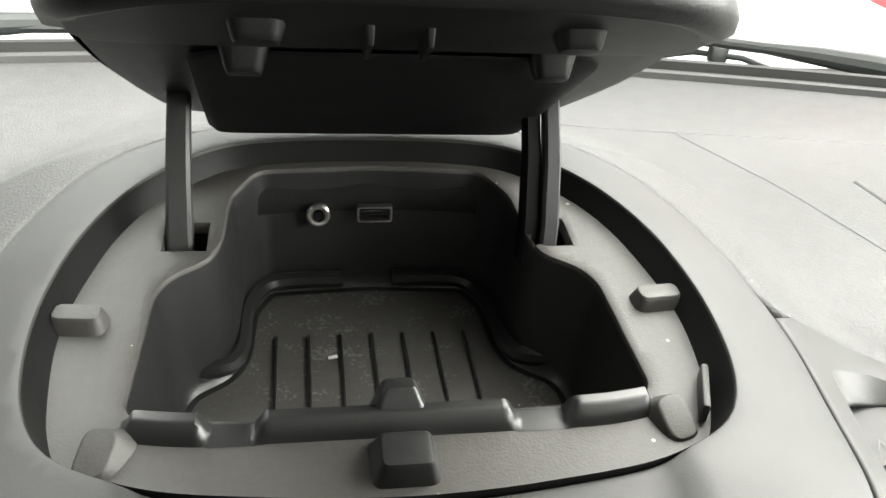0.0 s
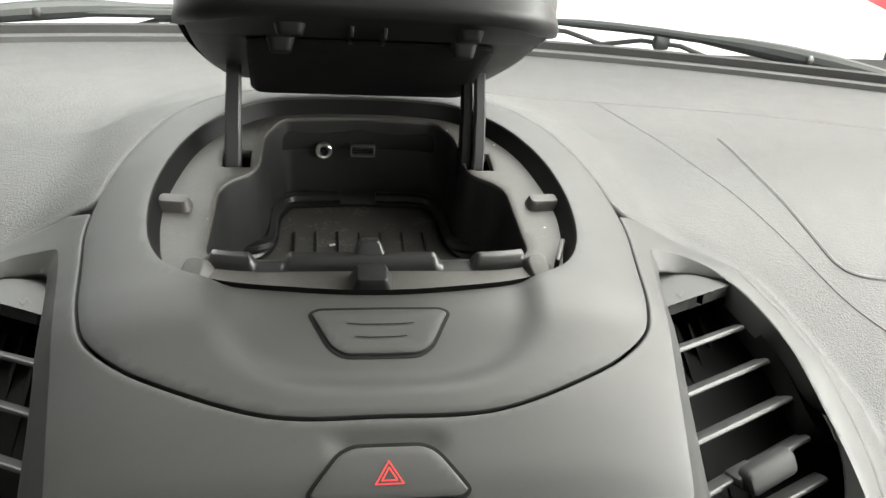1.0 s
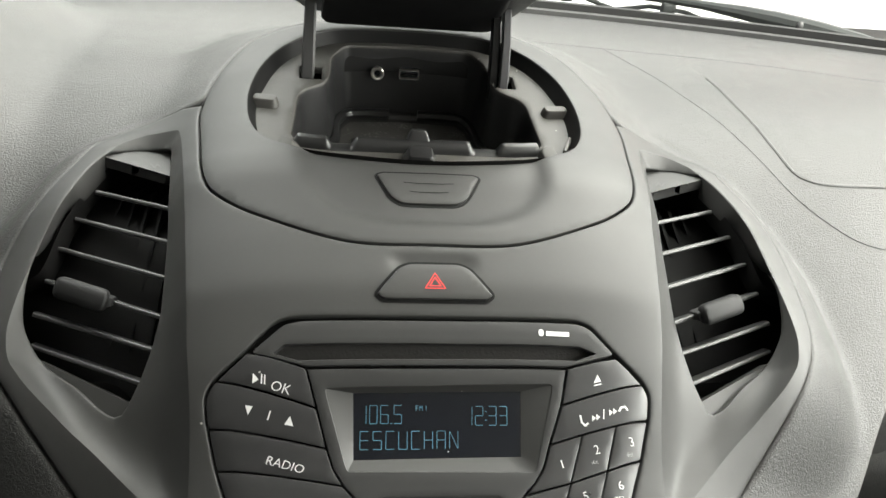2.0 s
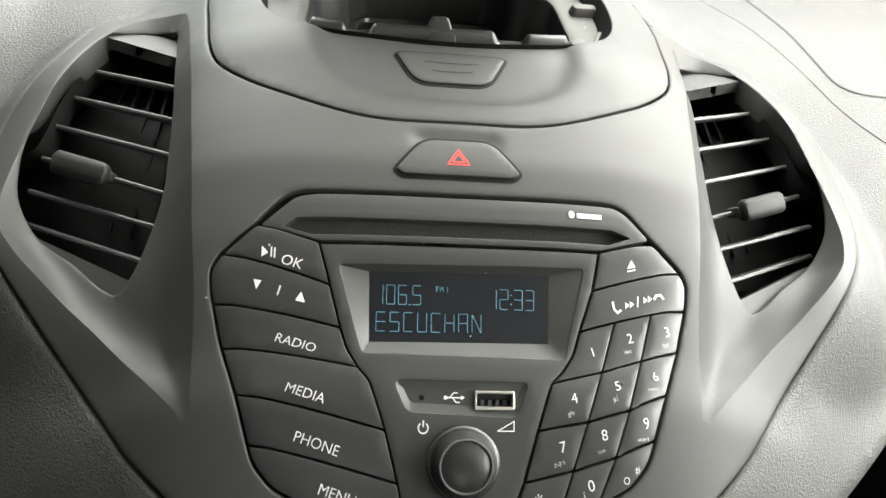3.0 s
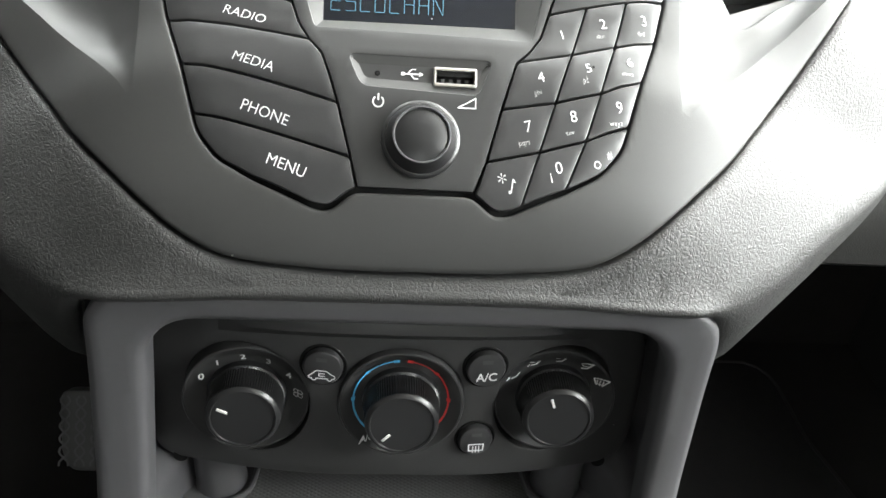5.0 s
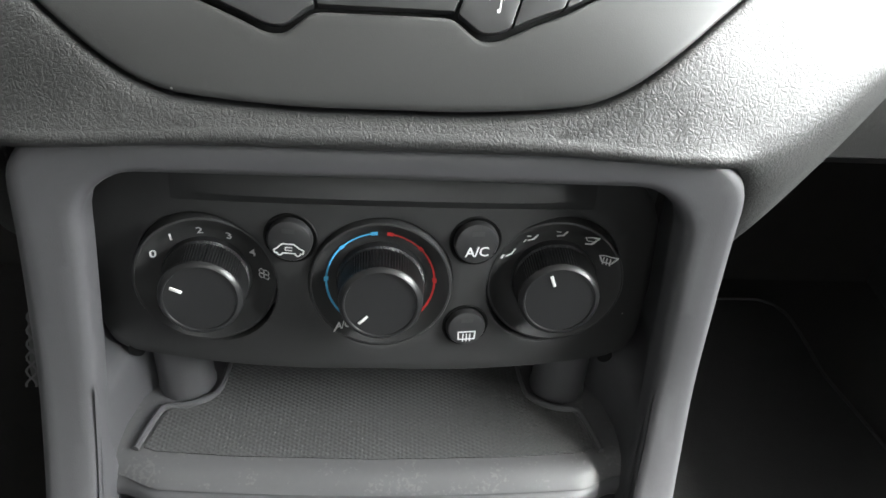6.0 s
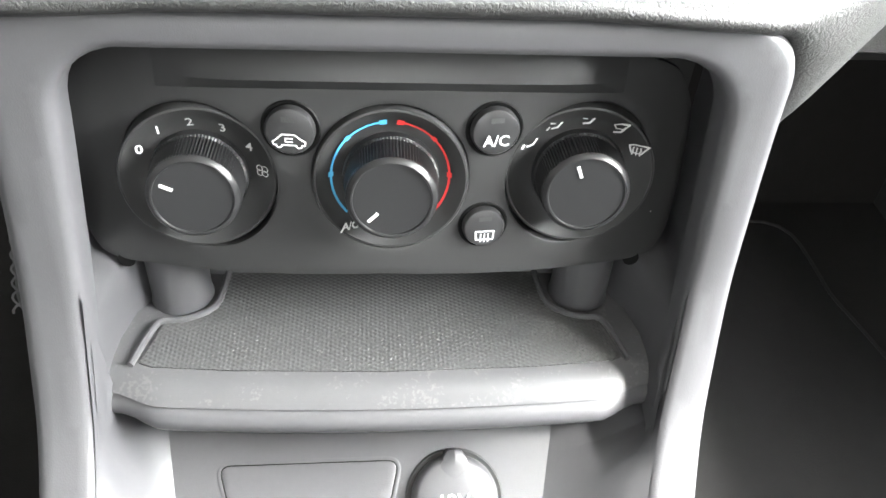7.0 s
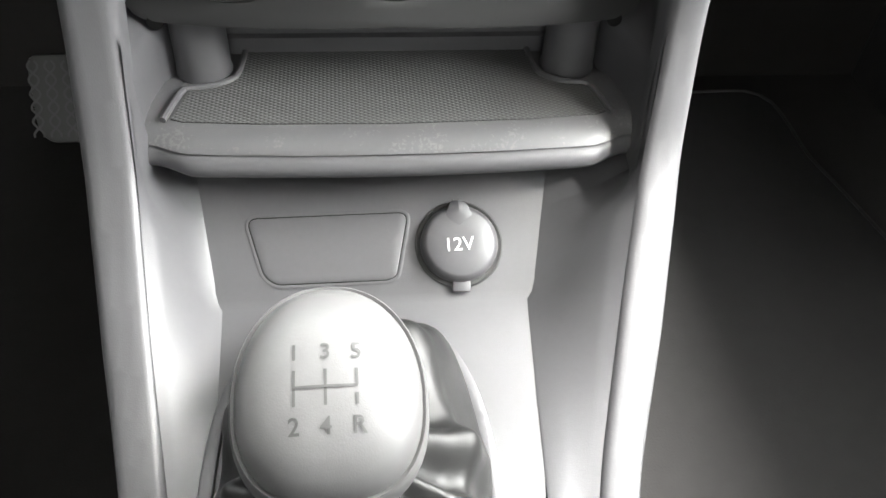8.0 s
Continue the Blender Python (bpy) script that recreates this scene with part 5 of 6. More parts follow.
frame_line = list(reversed(bend(1, 0, 0.021, 0.0088))) + bend(-1, 0, 0.021, 0.0088)[1:] + list(reversed(bend(-1, 1, 0.022, 0.0225))) + bend(1, 1, 0.022, 0.0225)[1:]
part("frame", patch(FRAME, frame_line, (), 0.004, 0.0, 0.010, 0.0042, flip=-1.0), TRIM, console, "grey arched frame with side rails", 50)
for s in (1, -1):
    rings = []
    for d0 in np.arange(0.018, 0.42, 0.008):
        c = FRAME(edge(s, 0, d0) + s * 0.0012, d0)
        n = (on(FRAME, c.x, d0, -1.0) - FRAME(c.x, d0)).normalized()
        rings.append([c - n * 0.008, c - n * 0.03 + Vector((s * 0.001, 0, 0)), c - n * 0.06 + Vector((s * 0.002, 0, 0)), Vector((c.x + s * 0.006, c.y + 0.05, max(c.z - 0.22, 0.2)))])
    part("outer_side", loft(rings, closed=False), TRIM, console, "", 50)
rings = [[(x, y, z) for x, y, z in ((-0.122, -0.03, 0.70), (-0.122, 0.05, 0.70), (0.122, 0.05, 0.70), (0.122, -0.03, 0.70))], [(x, y, 0.698) for x, y in ((-0.122, -0.03), (-0.122, 0.05), (0.122, 0.05), (0.122, -0.03))]]
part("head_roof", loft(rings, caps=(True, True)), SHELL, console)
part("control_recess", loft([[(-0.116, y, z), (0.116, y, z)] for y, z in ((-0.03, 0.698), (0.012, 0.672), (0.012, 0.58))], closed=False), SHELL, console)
# tray with its rubber mat
tray = thing("storage_tray", "grey console tray lined with a dimpled mat", "tray", (0, -0.03, 0.54))


prof = ((0.022, 0.5545), (-0.0, 0.5545), (-0.03, 0.5545), (-0.0455, 0.5548), (-0.0495, 0.5545), (-0.0535, 0.5535), (-0.0572, 0.5515), (-0.0598, 0.5493))
cols = []
for x in np.linspace(-0.109, 0.109, 44):
    e = smoothstep(0.088, 0.107, abs(x)) * 0.006
    cols.append([(x, y + (abs(x) / 0.105) ** 2 * 0.0045 + (e if y < -0.04 else 0), z) for y, z in prof])
part("tray_top", loft(cols, closed=False), WORN, tray, "worn grey tray front edge", 60)
cols = []
for x in np.linspace(-0.1085, 0.1085, 44):
    e = smoothstep(0.086, 0.104, abs(x)) * 0.007
    cols.append([(x, y + (abs(x) / 0.105) ** 2 * 0.0045 + e, z) for y, z in ((-0.0592, 0.5485), (-0.0618, 0.5478), (-0.0638, 0.5455), (-0.0648, 0.5425), (-0.0635, 0.5398), (-0.058, 0.5385), (-0.03, 0.539))])
part("tray_lower", loft(cols, closed=False), TRIM, tray, "", 60)
MAT_HALF = [(0, -0.0455), (0.06, -0.044), (0.092, -0.0415), (0.097, -0.0395), (0.091, -0.018), (0.081, -0.014), (0.071, -0.004), (0.068, 0.012), (0, 0.012)]


def TRAY(u, v):
    return Vector((u, v, 0.5548))


part("mat", patch(TRAY, mirror(MAT_HALF), (), 0.004, 0.0006, 0.001), MATTING, tray, "dimpled dark rubber mat")
for s in (1, -1):
    part("tray_post", turned([(0.0135, 0.0), (0.0126, 0.004), (0.0122, 0.04)], (s * 0.0865, 0.000, 0.553), (0, 0, 1), 32), TRIM, tray)
    line = [(s * x, y, 0.5558) for x, y in ((0.1, -0.041), (0.0935, -0.0185), (0.083, -0.0165), (0.0715, -0.009), (0.0685, 0.012))]
    part("tray_lip", tube(spline(line, 0.004, closed=False), 0.0015, 8), TRIM, tray)
part("tray_back", loft([[(x, y, z) for x in (-0.12, 0.12)] for y, z in ((0.012, 0.59), (0.012, 0.5655), (0.0095, 0.5645), (0.0095, 0.562), (0.012, 0.561), (0.012, 0.553))], closed=False), TRIM, tray)
# pocket under the tray: sloping back, floor and flared sides
XL, XR = -0.0825, 0.0635


def LOW(u, v):
    """Sloping back of the pocket; v runs down it, from the tray to the crease."""
    return Vector((u, -0.0402 - 0.827 * v, 0.5263 - 0.5622 * v))


CRY, CRZ = -0.0900, 0.4925
cols = []
for f in np.linspace(0, 1, 12):
    cols.append([LOW(-0.092 + (XL + 0.092) * k + f * ((0.0745 + (XR - 0.0745) * k) - (-0.092 + (XL + 0.092) * k)), 0.0602 * k - 0.006) for k in np.linspace(0, 1, 8)] + [Vector((XL + f * (XR - XL), CRY, CRZ - 0.0008)), Vector((XL + 0.001 + f * (XR - XL - 0.002), -0.094, 0.4895)), Vector((XL + 0.003 + f * (XR - XL - 0.01), -0.15, 0.488)), Vector((XL + 0.006 + f * (XR - XL - 0.022), -0.21, 0.487)), Vector((XL + 0.012 + f * (XR - XL - 0.03), -0.42, 0.484))])
part("pocket_floor", loft(cols, closed=False), TRIM, console, "", 60)
for s in (1, -1):
    rows = []
    for y in np.linspace(-0.0465, -0.42, 52):
        zr = rail_z(y) - 0.0022
        xr = edge(s, 1, float(np.interp(-y, -_y, _d))) + s * 0.0004
        if y > CRY:
            v = (-0.0402 - y) / 0.827
            zf, k = 0.5263 - 0.5622 * v, min(max((v + 0.006) / 0.0602, 0), 1)
            xf = (-0.092 + (XL + 0.092) * k) if s < 0 else (0.0745 + (XR - 0.0745) * k)
        else:
            g = (CRY - y)
            zf = 0.4895 - 0.02 * g
            xf = XL + 0.003 + 0.04 * g if s < 0 else XR - 0.004 - 0.085 * g
        zt = max(zr, zf)
        g = smoothstep(0.056, 0.088, -y)
        z2, x2 = 0.5365 + (zf + (zt - zf) * 0.78 - 0.5365) * g, (xr - s * 0.001) * (1 - g) + (xr * 0.75 + xf * 0.25) * g
        z1 = max(zt, z2 + 0.001)
        rows.append([(xr, y, z1), (x2 * 0.6 + xr * 0.4, y, z2 + (z1 - z2) * 0.4), (x2, y, z2), (x2 * 0.55 + xf * 0.45, y, zf + (z2 - zf) * 0.42), (xf + s * 0.0012, y, zf + 0.0008), (xf, y, zf)])
    part("pocket_side", loft(rows, closed=False), TRIM, console, "", 60)
for s in (1, -1):
    rows = []
    for y in np.linspace(-0.025, -0.0582, 8):
        v = (-0.0402 - y) / 0.827
        zf, k = 0.5263 - 0.5622 * v, min(max((v + 0.006) / 0.0602, 0), 1)
        xf = (-0.092 + (XL + 0.092) * k) if s < 0 else (0.0745 + (XR - 0.0745) * k)
        rows.append([(s * 0.1085, y, 0.5425), (s * 0.1075, y, 0.5365), (s * 0.107 * 0.55 + xf * 0.45, y, zf + (0.5365 - zf) * 0.42), (xf, y, zf)])
    part("pocket_under", loft(rows, closed=False), TRIM, console, "", 60)
    # side walls of the control recess, above and below the panel's edge
    rows = []
    for z in (0.698, 0.68, 0.66, 0.64, 0.62, 0.60, 0.592, 0.588, 0.584, 0.58, 0.57, 0.56, 0.5495, 0.540):
        d0 = float(np.interp(-z, -_z, _d))
        yr, xr = float(np.interp(d0, _d, _y)), edge(s, 1, d0)
        g = (lambda t: t * t * (3 - 2 * t))(min(max((0.591 - z) / 0.009, 0.0), 1.0))
        high = ((xr + s * 0.0002, yr + 0.005), (xr + s * 0.003, yr + 0.014), (s * 0.1185 + 0.001, -0.012), (s * 0.119 + 0.001, -0.003), (s * 0.1194 + 0.001, 0.004), (s * 0.1196 + 0.001, 0.014))
        low = ((xr - s * 0.0003, yr + 0.004), (xr + s * 0.0012, yr + 0.012), (s * 0.1080 + 0.001, -0.026), (s * 0.1045 + 0.001, -0.011), (s * 0.1000 + 0.001, -0.004), (s * 0.0985 + 0.001, 0.012))
        rows.append([(a[0] + (b[0] - a[0]) * g, a[1] + (b[1] - a[1]) * g, z) for a, b in zip(high, low)])
    part("recess_side", loft(rows, closed=False), TRIM, console, "", 60)
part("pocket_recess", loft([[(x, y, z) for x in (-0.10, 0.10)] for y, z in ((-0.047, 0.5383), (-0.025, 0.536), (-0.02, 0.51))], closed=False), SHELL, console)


def low_uv(y):
    return (-0.0402 - y) / 0.827


blank = thing("blanking_plate", "plain grey blanking plate set in the pocket", "blanking plate", (-0.03, -0.07, 0.505))
BL = [(-0.0688, low_uv(-0.0595)), (0.006, low_uv(-0.0588)), (-0.0005, low_uv(-0.0835)), (-0.0045, low_uv(-0.0852)), (-0.0555, low_uv(-0.0855)), (-0.061, low_uv(-0.082))]
bl = round_poly([(u, -v) for u, v in BL], 0.0055, 5)
LOWN = lambda u, v: LOW(u, -v)
part("plate_gap", patch(LOWN, bl, (), 0.004, 0.0004, 0.0), BLACK, blank)
part("plate", patch(LOWN, inset(bl, 0.0003), (), 0.004, 0.0008, 0.0006, 0.0008), TRIM, blank)
part("plate_rim", loft([[on(LOWN, u, v, h) for u, v in inset(bl, d)] for d, h in ((0.0, 0.0003), (-0.0007, 0.0005), (-0.0016, 0.0002))]), TRIM, blank)
sock = thing("power_socket", "grey 12 volt power socket with rubber cap", "socket", (0.0287, -0.073, 0.505))
c0 = LOW(0.0287, low_uv(-0.0722))
n0 = (on(LOWN, 0.02, -0.03, 1.0) - LOWN(0.02, -0.03)).normalized()
part("socket_rim", turned([(0.0206, 0.0002), (0.0199, 0.0008), (0.0192, 0.0006), (0.0188, 0.0003), (0.0168, 0.0003)], c0, n0, 48, caps=False), SHELL, sock)
cap = part("cap", turned([(0.0181, 0.0), (0.0181, 0.0026), (0.0174, 0.0042), (0.0162, 0.0060), (0.0150, 0.0067), (0.006, 0.0072), (0.0005, 0.0073)], c0, n0, 48), TRIM, sock, "round rubber cap")
ny = Vector((0, 0.827, 0.5622))
m = Matrix((Vector((1, 0, 0)), ny, n0)).transposed().to_4x4()
rings = []
for f, w, h in ((0.008, 0.0085, 0.0072), (0.013, 0.0075, 0.0085), (0.017, 0.0055, 0.0085), (0.0195, 0.0035, 0.0072), (0.0203, 0.002, 0.005)):
    rings.append([c0 + ny * f + Vector((a * w, 0, 0)) + n0 * (h * b) for a, b in ((-1, 0.1), (-0.8, 0.8), (0, 1.0), (0.8, 0.8), (1, 0.1))])
part("cap_tongue", loft(rings, closed=False), TRIM, cap)
part("cap_strap", box(c0 - ny * 0.0185 + n0 * 0.0016, (0.0085, 0.008, 0.0024), m, 0.0008), TRIM, cap)


def CAPS(u, v):
    return c0 + Vector((u, 0, 0)) + ny * v + n0 * 0.0074


part("print", letters("12V", 0.0088, CAPS, -0.0008, -0.0014, radians(2), 1.0, 0.0005, thick=0.00005), PAINT, cap)

# ---- gear lever ----
gear = thing("gear_lever", "grey gear knob on a black leather boot", "gear lever", (-0.027, -0.2, 0.488))
GX, GY = -0.0275, -0.205
ring_line = spline([(GX + 0.004 + 0.0575 * math.copysign(abs(math.cos(a)) ** 0.62, math.cos(a)), GY + 0.006 + 0.098 * math.copysign(abs(math.sin(a)) ** 0.7, math.sin(a))) for a in np.linspace(0, 2 * math.pi, 37)[:-1]], 0.006)
FLO = lambda u, v: Vector((u, v, 0.4885))
part("boot_ring", patch(FLO, ring_line, [inset(ring_line, 0.0055)], 0.004, 0.002, 0.002, 0.0012), TRIM, gear)
rings = []
base = inset(spline(ring_line, 0.002), 0.0058)
for k in range(56):
    f = k / 55
    size, z = 1.0 - 0.80 * f**1.35, 0.487 + 0.05 * f**0.85
    env = math.sin(math.pi * min(1.0, f * 1.05)) ** 0.7
    ring = []
    for x, y in base:
        a = math.atan2(y - GY, x - GX)
        r1 = (0.5 + 0.5 * math.cos(13.0 * f + 1.3 * math.sin(2 * a + 0.4) + 0.8 * math.cos(3 * a))) ** 2.2
        r2 = (0.5 + 0.5 * math.cos(10 * a + 1.6 * math.sin(3.0 * f + 1.0) + 0.7 * math.sin(3 * a))) ** 1.5
        g = size * (1 + env * (0.06 * r1 + 0.14 * r2 - 0.06))
        g = min(g, 1.0)
        ring.append((GX + 0.002 - 0.005 * f + (x - GX) * g, GY + (y - GY) * g, z + env * (0.004 * r1 + 0.007 * r2)))
    rings.append(ring)
part("boot", loft(rings), BOOT, gear, "creased black leather boot", 80)
KT = Vector((0, -0.30, 0.95)).normalized()
KC = Vector((GX - 0.001, -0.188, 0.555))
kx, ky = Vector((1, 0, 0)), KT.cross(Vector((1, 0, 0))).normalized()


def knob_ring(f, h):
    out = []
    for a in np.linspace(0, 2 * math.pi, 49)[:-1]:
        sx, sy = math.cos(a), math.sin(a)
        q = 0.92 if sy > 0 else 0.78
        w = 0.0316 * (1 - 0.05 * max(0.0, sy)) * math.copysign(abs(sx) ** q, sx)
        l = (0.0400 if sy > 0 else 0.0350) * math.copysign(abs(sy) ** q, sy)
        out.append(KC + kx * w * f + ky * l * f + KT * (h - 0.05 * (l * f) ** 2 / 0.03 * 1.6))
    return out


KPROF = ((0.40, -0.044), (0.50, -0.038), (0.72, -0.030), (0.9, -0.02), (0.985, -0.01), (1.0, -0.003), (0.985, 0.003), (0.965, 0.0066), (0.95, 0.0074), (0.935, 0.0071), (0.92, 0.0066), (0.905, 0.0080), (0.88, 0.0112), (0.78, 0.0148), (0.6, 0.0178), (0.4, 0.0194), (0.2, 0.0202), (0.03, 0.0204))
part("knob", loft([knob_ring(f, h) for f, h in KPROF], caps=(True, True)), KNOB, gear, "smooth grey knob with engraved gear pattern", 30)
part("stem", tube([KC - KT * 0.05 + Vector((0, 0, -0.012)), KC - KT * 0.036], 0.012, 16), SHELL, gear)


def KTOP(u, v):
    q = 0.92 if v > 0 else 0.78
    r = min(1.0, (abs(u / 0.031) ** (2 / q) + abs(v / (0.0400 if v > 0 else 0.0350)) ** (2 / q)) ** (q / 2))
    h = float(np.interp(r, (0, 0.03, 0.2, 0.4, 0.6, 0.78, 0.88, 0.92), (0.0204, 0.0204, 0.0202, 0.0194, 0.0178, 0.0148, 0.0112, 0.0086)))
    return KC + kx * u + ky * v + KT * (h - 0.08 * v * v / 0.03)


# flat strokes on the knob, their dark tone painting the grooves' shade
for body, u, v in (("1", -0.0098, 0.0112), ("3", -0.0005, 0.0112), ("5", 0.0088, 0.0112), ("2", -0.0098, -0.0112), ("4", -0.0005, -0.0112), ("R", 0.0092, -0.0112)):
    part("engraved_print", letters(body, 0.0072, KTOP, u, v - 0.0016, 0, 1.0, 0.0003, thick=0.0001), KNOBCUT, gear)
for line in ([(-0.0098, 0.0055), (-0.0098, -0.005)], [(-0.0005, 0.0055), (-0.0005, -0.005)], [(0.0088, 0.0055), (0.0088, 0.0008)], [(0.0088, -0.002), (0.0088, -0.005)], [(-0.0098, 0.0004), (-0.005, 0.0004), (-0.0005, 0.0004), (0.004, 0.0004), (0.0088, 0.0004)]):
    part("engraved_gate", flat(lambda u, v: KTOP(u, v - 0.0016), stroke(line, 0.0009), 0.0003 if len(line) < 3 else 0.00034), KNOBCUT, gear)

# ---- cabin ----
def slab(name, pts, thick, material, label, category):
    """A wall of the cabin: a flat polygon with thickness."""
    n = (Vector(pts[1]) - Vector(pts[0])).cross(Vector(pts[2]) - Vector(pts[0])).normalized() * thick
    bm = loft([[Vector(p) for p in pts], [Vector(p) + n for p in pts]], caps=(True, True))
    return tagged(part(name, bm, material), label, category, kind="structure")


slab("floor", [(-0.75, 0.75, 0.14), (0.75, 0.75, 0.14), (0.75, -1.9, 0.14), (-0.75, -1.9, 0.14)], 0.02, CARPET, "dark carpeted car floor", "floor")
slab("ceiling", [(-0.62, 0.02, 1.38), (-0.62, -1.9, 1.36), (0.62, -1.9, 1.36), (0.62, 0.02, 1.38)], 0.02, LINING, "pale grey cloth roof lining", "ceiling")
slab("wall_rear", [(-0.75, -1.9, 0.14), (0.75, -1.9, 0.14), (0.75, -1.9, 0.95), (-0.75, -1.9, 0.95)], 0.03, SEATCLOTH, "dark cabin rear wall below the window", "wall")
for s in (1, -1):
    slab("door_panel_" + ("right" if s > 0 else "left"), [(s * 0.74, 0.75, 0.14), (s * 0.74, -1.9, 0.14), (s * 0.74, -1.9, 0.86), (s * 0.74, 0.35, 0.86), (s * 0.74, 0.75, 0.80)], 0.05 * s, SHELL, "dark door panel below the window", "door")
    rail = thing("roof_pillar", "grey windscreen pillar", "pillar", (s * 0.7, 0.4, 0.9), kind="structure")
    part("pillar", tube([(s * 0.76, 0.62, 0.78), (s * 0.70, 0.32, 1.10), (s * 0.62, 0.02, 1.37)], 0.035, 12), LINING, rail)
    part("side_rail", tube([(s * 0.62, 0.02, 1.37), (s * 0.64, -0.9, 1.37), (s * 0.62, -1.9, 1.35)], 0.03, 10), LINING, rail)
    part("door_pillar", tube([(s * 0.72, -0.55, 0.84), (s * 0.64, -0.6, 1.36)], 0.05, 12), LINING, rail)
    seat = thing("front_seat", "dark cloth front car seat", "seat", (s * 0.36, -0.75, 0.14), group="front seats")
    part("cushion", box((s * 0.36, -0.72, 0.34), (0.50, 0.50, 0.18), pose(0, 0, 0, 8), 0.05, 3), SEATCLOTH, seat)
    part("backrest", box((s * 0.36, -1.02, 0.70), (0.48, 0.16, 0.62), pose(0, 0, 0, -16), 0.05, 3), SEATCLOTH, seat)
    part("headrest", box((s * 0.36, -1.13, 1.10), (0.26, 0.10, 0.18), pose(0, 0, 0, -12), 0.04, 3), SEATCLOTH, seat)
# strip out of view, added to cut the light on rear-facing surfaces
slab("header_blocker", [(-0.66, 0.2, 1.212), (0.66, 0.2, 1.212), (0.62, 0.015, 1.375), (-0.62, 0.015, 1.375)], 0.012, LINING, "added unseen grey strip above the windscreen that holds light back", "header")
# three unseen opaque slabs, added to keep daylight out from left and behind
slab("blocker_rear", [(-0.75, -1.9, 0.95), (0.75, -1.9, 0.95), (0.62, -1.9, 1.36), (-0.62, -1.9, 1.36)], 0.006, GLOSS, "added opaque black slab closing the rear window against daylight", "window")
slab("blocker_rear_right", [(0.74, -0.55, 0.86), (0.74, -1.9, 0.86), (0.62, -1.9, 1.37), (0.63, -0.62, 1.37)], 0.006, GLOSS, "added opaque black slab closing the rear right side against daylight", "window")
slab("blocker_left", [(-0.74, 0.62, 0.80), (-0.74, 0.35, 0.86), (-0.74, -1.9, 0.86), (-0.62, -1.9, 1.37), (-0.62, 0.02, 1.38)], 0.006, GLOSS, "added opaque black slab closing the left side against daylight", "window")
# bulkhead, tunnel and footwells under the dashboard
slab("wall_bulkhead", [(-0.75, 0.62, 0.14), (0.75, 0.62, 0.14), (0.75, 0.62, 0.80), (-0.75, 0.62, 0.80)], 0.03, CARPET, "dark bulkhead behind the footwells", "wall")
tagged(part("tunnel", loft([[(x, y, z) for x, z in ((-0.15, 0.14), (-0.12, 0.34), (-0.08, 0.40), (0.08, 0.40), (0.12, 0.34), (0.15, 0.14))] for y in (0.62, 0.2, -0.3, -1.9)], closed=False), CARPET), "carpeted transmission tunnel", "tunnel", kind="structure")
box_lid = thing("glovebox", "dark grained plastic glovebox below the dashboard", "glovebox", (0.4, 0.05, 0.5))
cols = []
for x in np.linspace(0.15, 0.7, 30):
    f = smoothstep(0.15, 0.24, x)
    cols.append([(x, y + (1 - f) * 0.05, z) for y, z in ((0.155, 0.715), (0.135, 0.70), (0.124, 0.675), (0.127, 0.65), (0.138, 0.62), (0.145, 0.60), (0.165, 0.585), (0.25, 0.575), (0.5, 0.57))])
part("glovebox_door", loft([c[:6] for c in cols], closed=False), PAD, box_lid, "grained glovebox door", 60)
part("underside", loft([[(x, y + 0.0015, z - 0.0015) for x, y, z in c[5:]] for c in cols], closed=False), SHELL, box_lid, "smooth dark underside", 60)
rug = thing("floor_mat", "brown cloth floor mat darkened by painted footwell shade, bound edge", "floor mat", (0.38, 0.1, 0.162))
rug_line = spline([(0.21, 0.505), (0.36, 0.512), (0.495, 0.516), (0.522, 0.49), (0.527, 0.43), (0.527, 0.385), (0.539, 0.328), (0.556, 0.243), (0.575, 0.12), (0.59, -0.1), (0.585, -0.32), (0.4, -0.34), (0.21, -0.32)], 0.02)
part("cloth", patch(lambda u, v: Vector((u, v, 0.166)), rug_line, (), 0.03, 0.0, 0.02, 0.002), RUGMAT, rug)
part("binding", tube([(u, v, 0.167) for u, v in rug_line + rug_line[:1]], 0.0022, 6), RUBBER, rug, "stitched edge binding")
knee = thing("knee_panel", "dark lower dashboard panel on the driver side", "panel", (-0.4, 0.1, 0.5))
cols = []
for x in np.linspace(-0.7, -0.16, 20):
    cols.append([(x, y, z) for y, z in ((0.16, 0.72), (0.145, 0.68), (0.15, 0.62), (0.19, 0.585), (0.5, 0.57))])
part("knee_cover", loft(cols, closed=False), SHELL, knee, "", 60)
pedal = thing("brake_pedal", "dark rubber brake pedal with diamond tread", "pedal", (-0.21, 0.12, 0.42))
PM = pose(0, 0, 0, -35)
PC = Vector((-0.205, 0.12, 0.452))


def PED(u, v):
    return PC + PM @ Vector((u, 0.0, v))


part("pad", patch(PED, round_poly([(-0.020, 0.029), (0.026, 0.029), (0.026, -0.027), (-0.011, -0.027), (-0.0175, -0.016)], 0.008), (), 0.008, 0.0, 0.012, 0.002), SHELL, pedal)
tread = []
for i in range(4):
    for sgn in (1, -1):
        tread += stroke([(-0.0155 + i * 0.0105 + sgn * 0.0032 * math.sin(v * 2 * math.pi / 0.0175), v) for v in np.linspace(-0.023, 0.025, 26)], 0.0014)
tread = [q for q in tread if q[0][0] > -0.019]
part("tread", flat(PED, tread, 0.0012), TRIM, pedal)
part("pedal_arm", tube([PC + Vector((0.012, 0.012, 0.0)), PC + Vector((0.02, 0.09, 0.08)), PC + Vector((0.02, 0.12, 0.22))], 0.008, 10), BLACK, pedal)

